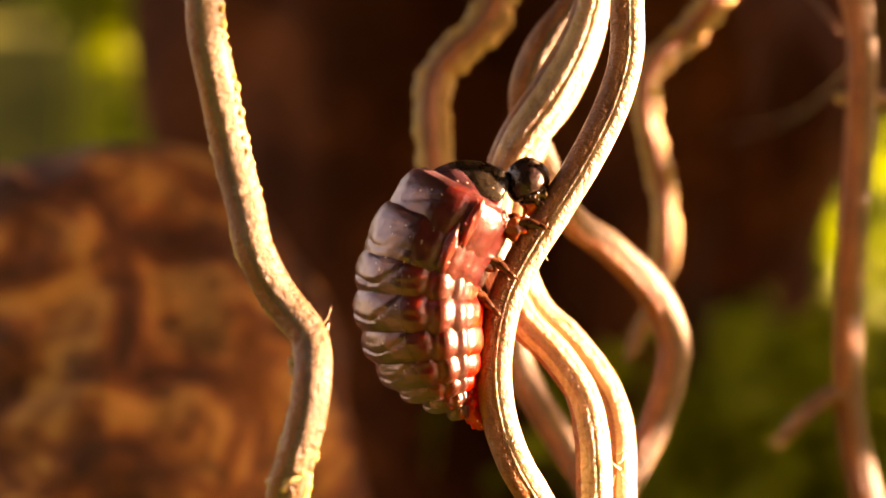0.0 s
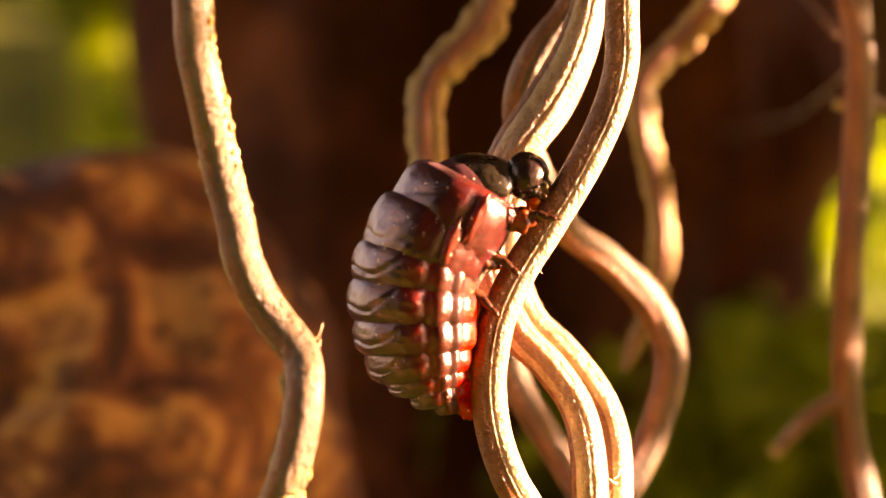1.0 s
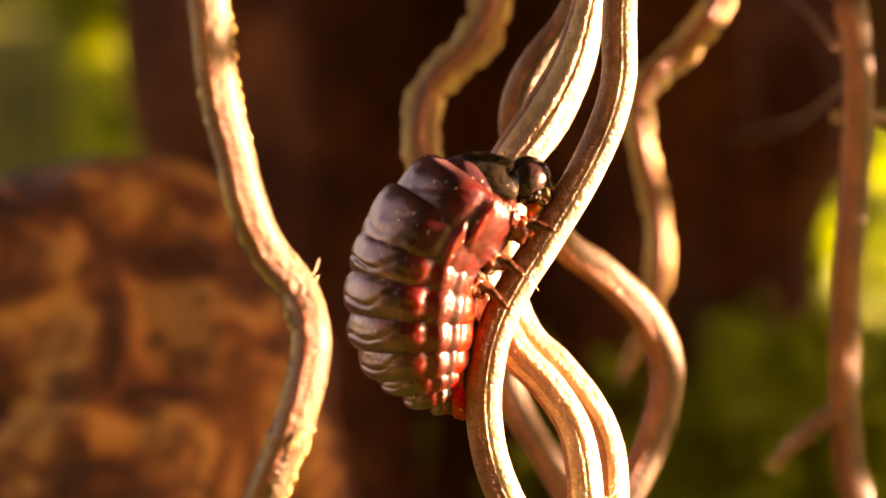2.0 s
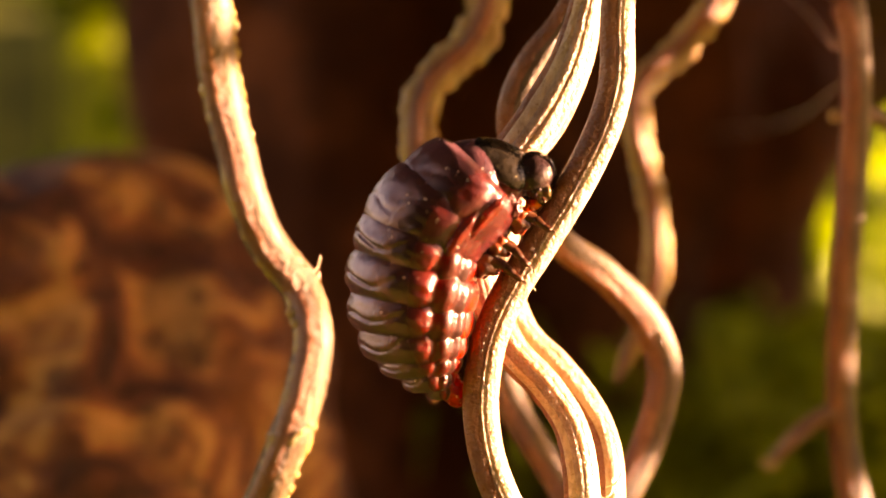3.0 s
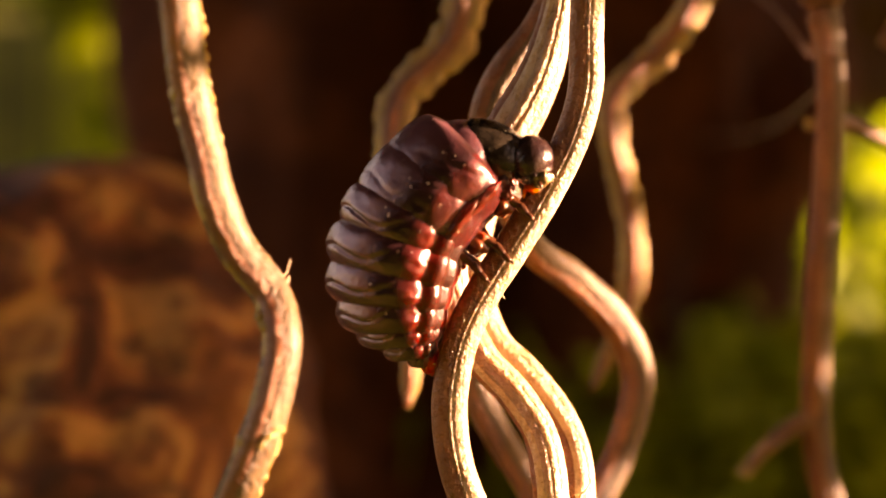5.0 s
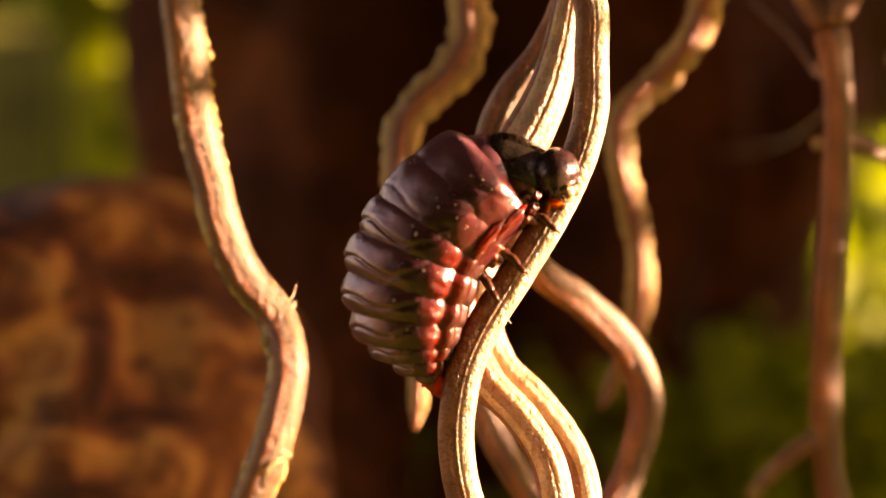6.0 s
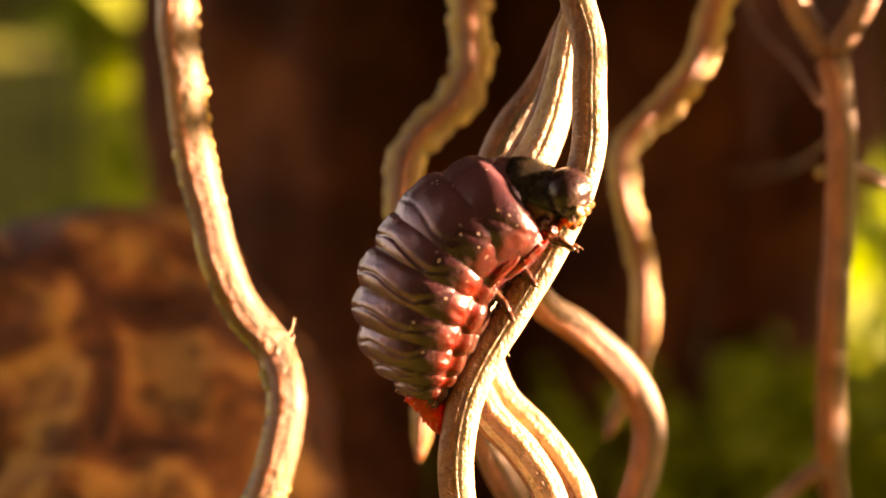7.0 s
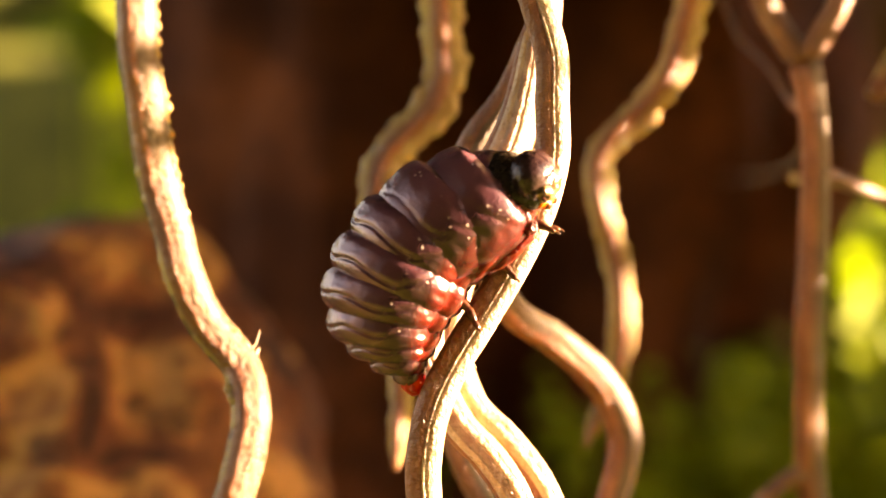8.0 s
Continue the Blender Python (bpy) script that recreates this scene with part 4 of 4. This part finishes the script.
# ---- what moves ----
def motions():
    walk(rings[0], [(0, mm(-1.36, 0.00, 7.74, 4.0, -28.4, 0.0)), (1.5, mm(-0.63, 0.00, 8.96, 8.0, -24.5, 0.0)), (3.5, mm(0.00, 0.00, 10.32, 18.0, -7.5, 0.0)), (5.5, mm(1.07, 0.00, 11.43, 28.0, -5.9, 0.0)), (7, mm(2.26, 0.00, 12.07, 40.0, -2.6, 0.0)), (8, mm(3.21, 0.00, 12.87, 48.0, -3.0, 0.0))])
    walk(rings[1], [(0, mm(-1.82, -0.00, 7.18, 4.0, -61.9, 0.0)), (1.5, mm(-1.22, -0.00, 8.50, 8.0, -59.0, 0.0)), (3.5, mm(-0.74, 0.00, 9.78, 18.0, -43.0, 0.0)), (5.5, mm(0.31, 0.00, 11.01, 28.0, -43.8, 0.0)), (7, mm(1.60, 0.00, 11.45, 40.0, -37.3, 0.0)), (8, mm(2.55, 0.00, 12.41, 48.0, -40.9, 0.0))])
    walk(rings[2], [(0, mm(-2.61, -0.00, 5.94, 4.0, -70.2, 0.0)), (1.5, mm(-2.23, -0.00, 7.38, 8.0, -67.1, 0.0)), (3.5, mm(-1.77, -0.00, 8.81, 18.0, -53.0, 0.0)), (5.5, mm(-0.58, -0.00, 10.00, 28.0, -53.5, 0.0)), (7, mm(0.43, -0.00, 10.75, 40.0, -45.6, 0.0)), (8, mm(1.25, -0.00, 11.86, 48.0, -49.0, 0.0))])
    walk(rings[3], [(0, mm(-3.09, -0.00, 4.59, 4.0, -78.1, 0.0)), (1.5, mm(-2.82, -0.00, 6.05, 8.0, -75.0, 0.0)), (3.5, mm(-2.38, -0.00, 7.53, 18.0, -63.4, 0.0)), (5.5, mm(-1.47, -0.00, 8.88, 28.0, -63.4, 0.0)), (7, mm(-0.50, -0.00, 9.61, 40.0, -53.9, 0.0)), (8, mm(0.01, -0.00, 10.91, 48.0, -56.6, 0.0))])
    walk(rings[4], [(0, mm(-3.09, -0.00, 3.21, 4.0, -85.5, 0.0)), (1.5, mm(-2.99, -0.00, 4.67, 8.0, -82.4, 0.0)), (3.5, mm(-2.63, -0.00, 6.15, 18.0, -72.6, 0.0)), (5.5, mm(-1.95, -0.00, 7.61, 28.0, -72.8, 0.0)), (7, mm(-1.09, -0.00, 8.33, 40.0, -62.2, 0.0)), (8, mm(-0.69, -0.00, 9.66, 48.0, -64.7, 0.0))])
    walk(rings[5], [(0, mm(-2.87, -0.00, 1.97, -176.0, -87.7, 180.0)), (1.5, mm(-2.93, -0.00, 3.37, 8.0, -89.0, 0.0)), (3.5, mm(-2.70, -0.00, 4.84, 18.0, -80.4, 0.0)), (5.5, mm(-2.18, -0.00, 6.33, 28.0, -80.7, 0.0)), (7, mm(-1.47, -0.00, 7.09, 40.0, -69.3, 0.0)), (8, mm(-1.27, -0.00, 8.52, 48.0, -73.8, 0.0))])
    walk(rings[6], [(0, mm(-2.59, -0.00, 0.90, -176.0, -81.6, 180.0)), (1.5, mm(-2.80, -0.00, 2.24, -172.0, -84.8, 180.0)), (3.5, mm(-2.58, -0.00, 3.70, 18.0, -87.3, 0.0)), (5.5, mm(-2.09, -0.00, 5.21, 28.0, -87.9, 0.0)), (7, mm(-1.54, -0.00, 5.94, 40.0, -75.4, 0.0)), (8, mm(-1.37, -0.00, 7.38, 48.0, -80.8, 0.0))])
    walk(rings[7], [(0, mm(-2.22, -0.00, 0.04, -176.0, -77.2, 180.0)), (1.5, mm(-2.46, -0.00, 1.35, -172.0, -80.5, 180.0)), (3.5, mm(-2.27, -0.00, 2.79, -162.0, -87.5, 180.0)), (5.5, mm(-1.80, -0.00, 4.31, -152.0, -86.5, 180.0)), (7, mm(-1.41, -0.00, 5.00, 40.0, -79.2, 0.0)), (8, mm(-1.11, -0.00, 6.48, 48.0, -86.0, 0.0))])
    walk(rings[8], [(0, mm(-1.79, -0.00, -0.59, -176.0, -76.2, 180.0)), (1.5, mm(-2.10, -0.00, 0.67, -172.0, -77.5, 180.0)), (3.5, mm(-1.90, -0.00, 2.11, -162.0, -84.5, 180.0)), (5.5, mm(-1.38, -0.00, 3.69, -152.0, -84.6, 180.0)), (7, mm(-1.15, -0.00, 4.29, 40.0, -77.9, 0.0)), (8, mm(-0.75, -0.00, 5.83, 48.0, -87.3, 0.0))])
    walk(rings[9], [(0, mm(-1.29, -0.00, -1.05, -176.0, -81.6, 180.0)), (1.5, mm(-1.59, -0.00, 0.28, -172.0, -82.2, 180.0)), (3.5, mm(-1.38, -0.00, 1.68, 18.0, -89.8, 0.0)), (5.5, mm(-0.86, -0.00, 3.29, 28.0, -87.0, 0.0)), (7, mm(-0.82, -0.00, 3.70, 40.0, -68.2, 0.0)), (8, mm(-0.31, -0.00, 5.32, 48.0, -78.9, 0.0))])
    walk(collar, [(0, mm(-0.68, -0.00, 8.12, 3.6, 9.0, 0.0)), (1.5, mm(0.15, 0.00, 9.37, 7.2, 12.0, 0.0)), (3.5, mm(1.02, 0.00, 10.54, 8.0, 28.0, 0.0)), (5.5, mm(2.23, 0.00, 11.71, 12.0, 24.0, 0.0)), (7, mm(3.52, -0.20, 12.32, 15.0, 24.0, 0.0)), (8, mm(4.35, -0.30, 13.05, 19.0, 27.0, 0.0))])
    walk(head, [(0, mm(1.80, -0.10, 8.99, 3.2, 59.1, 0.0)), (1.5, mm(2.14, -0.20, 10.08, 6.4, 48.3, 0.0)), (3.5, mm(2.82, -0.40, 10.63, 14.4, 65.5, 0.0)), (5.5, mm(4.23, -0.80, 11.80, 22.4, 60.1, 0.0)), (7, mm(5.19, -1.20, 12.59, 32.0, 61.1, 0.0)), (8, mm(5.28, -1.40, 13.84, 38.4, 43.2, 0.0))])
    walk(tail, [(0, mm(-0.30, -0.00, -1.71, -176.0, -60.8, 180.0)), (1.5, mm(-0.54, -0.00, -0.13, -172.0, -57.7, 180.0)), (3.5, mm(-0.71, -0.00, 1.12, -162.0, -59.5, 180.0)), (5.5, mm(-0.36, -0.00, 2.64, -152.0, -62.3, 180.0)), (7, mm(-0.35, -0.00, 2.48, -140.0, -64.9, 180.0)), (8, mm(-0.04, -0.00, 4.64, -132.0, -73.7, 180.0))])
    walk(legs[0], [(0, mm(2.65, -1.30, 6.89, -1.9, 6.5, -16.3)), (1.5, mm(3.42, -1.30, 8.06, -0.8, 2.7, -15.5)), (3.5, mm(3.33, -1.30, 8.10, -9.0, 28.2, -18.5)), (5.5, mm(4.26, -1.30, 9.24, -11.0, 33.8, -19.3)), (7, mm(5.52, -1.30, 10.11, -6.6, 19.1, -19.5)), (8, mm(6.27, -1.30, 11.37, -5.7, 14.8, -21.4))])
    walk(legs[1], [(0, mm(2.98, 0.75, 7.02, -0.4, 2.9, -7.3)), (1.5, mm(3.77, 0.75, 8.18, 0.0, -0.4, -7.1)), (3.5, mm(3.67, 0.75, 8.20, -3.4, 23.0, -8.7)), (5.5, mm(4.59, 0.75, 9.35, -4.5, 28.1, -9.4)), (7, mm(5.85, 0.75, 10.22, -2.3, 13.4, -10.0)), (8, mm(6.55, 0.75, 11.50, -1.7, 8.7, -11.3))])
    walk(legs[2], [(0, mm(1.21, -1.30, 4.70, -8.5, 29.5, -16.9)), (1.5, mm(1.86, -1.30, 5.80, -7.9, 27.2, -16.9)), (3.5, mm(2.47, -1.30, 6.73, -11.5, 37.8, -18.4)), (5.5, mm(3.10, -1.30, 7.36, -10.8, 33.3, -19.2)), (7, mm(3.84, -1.30, 8.53, -17.4, 39.2, -26.4)), (8, mm(4.56, -1.30, 9.32, -15.8, 34.7, -26.5))])
    walk(legs[3], [(0, mm(1.50, 0.75, 4.76, -3.3, 25.1, -7.6)), (1.5, mm(2.16, 0.75, 5.85, -3.0, 22.8, -7.7)), (3.5, mm(2.79, 0.75, 6.78, -4.7, 32.8, -8.7)), (5.5, mm(3.39, 0.75, 7.42, -4.4, 27.9, -9.4)), (7, mm(4.13, 0.75, 8.60, -7.1, 32.1, -13.1)), (8, mm(4.80, 0.75, 9.40, -6.3, 27.1, -13.7))])
    walk(legs[4], [(0, mm(0.54, -1.30, 3.04, -10.0, 33.7, -17.6)), (1.5, mm(0.95, -1.30, 4.13, -10.1, 35.8, -17.0)), (3.5, mm(2.24, -1.30, 6.20, -5.5, 24.8, -12.9)), (5.5, mm(1.86, -1.30, 6.33, -13.4, 43.5, -19.1)), (7, mm(2.85, -1.30, 7.04, -18.0, 48.2, -23.6)), (8, mm(2.88, -1.30, 7.15, -20.9, 50.3, -26.4))])
    walk(legs[5], [(0, mm(0.82, 0.75, 3.06, -3.9, 29.4, -7.9)), (1.5, mm(1.22, 0.75, 4.14, -4.1, 31.5, -7.8)), (3.5, mm(2.55, 0.75, 6.23, -2.3, 21.2, -6.2)), (5.5, mm(2.11, 0.75, 6.36, -5.9, 38.6, -9.4)), (7, mm(3.11, 0.75, 7.06, -8.1, 42.3, -11.9)), (8, mm(3.07, 0.75, 7.16, -9.6, 43.9, -13.7))])
    walk(left_root, [(0, mm(-5.14, -3.73, 26.00, 0, 0, 0.0)), (0.9, mm(-5.14, -3.73, 26.00, 0, 0, 0.0)), (1, mm(-5.14, -3.73, 26.00, 0, 0, 0.0)), (1.1, mm(-5.75, -3.73, 27.80, 0, 0, 12.0)), (1.2, mm(-7.22, -3.73, 29.10, 0, 0, 25.6)), (1.3, mm(-5.92, -3.73, 29.22, 0, 0, 25.6)), (1.4, mm(-5.56, -3.73, 29.26, 0, 0, 25.6)), (1.5, mm(-5.40, -3.73, 29.28, 0, 0, 25.6)), (1.7, mm(-5.36, -3.73, 29.32, 0, 0, 25.6)), (2.8, mm(-5.12, -3.73, 29.50, 0, 0, 25.6)), (8, mm(-5.02, -3.73, 29.83, 0, 0, 25.6))])


motions()
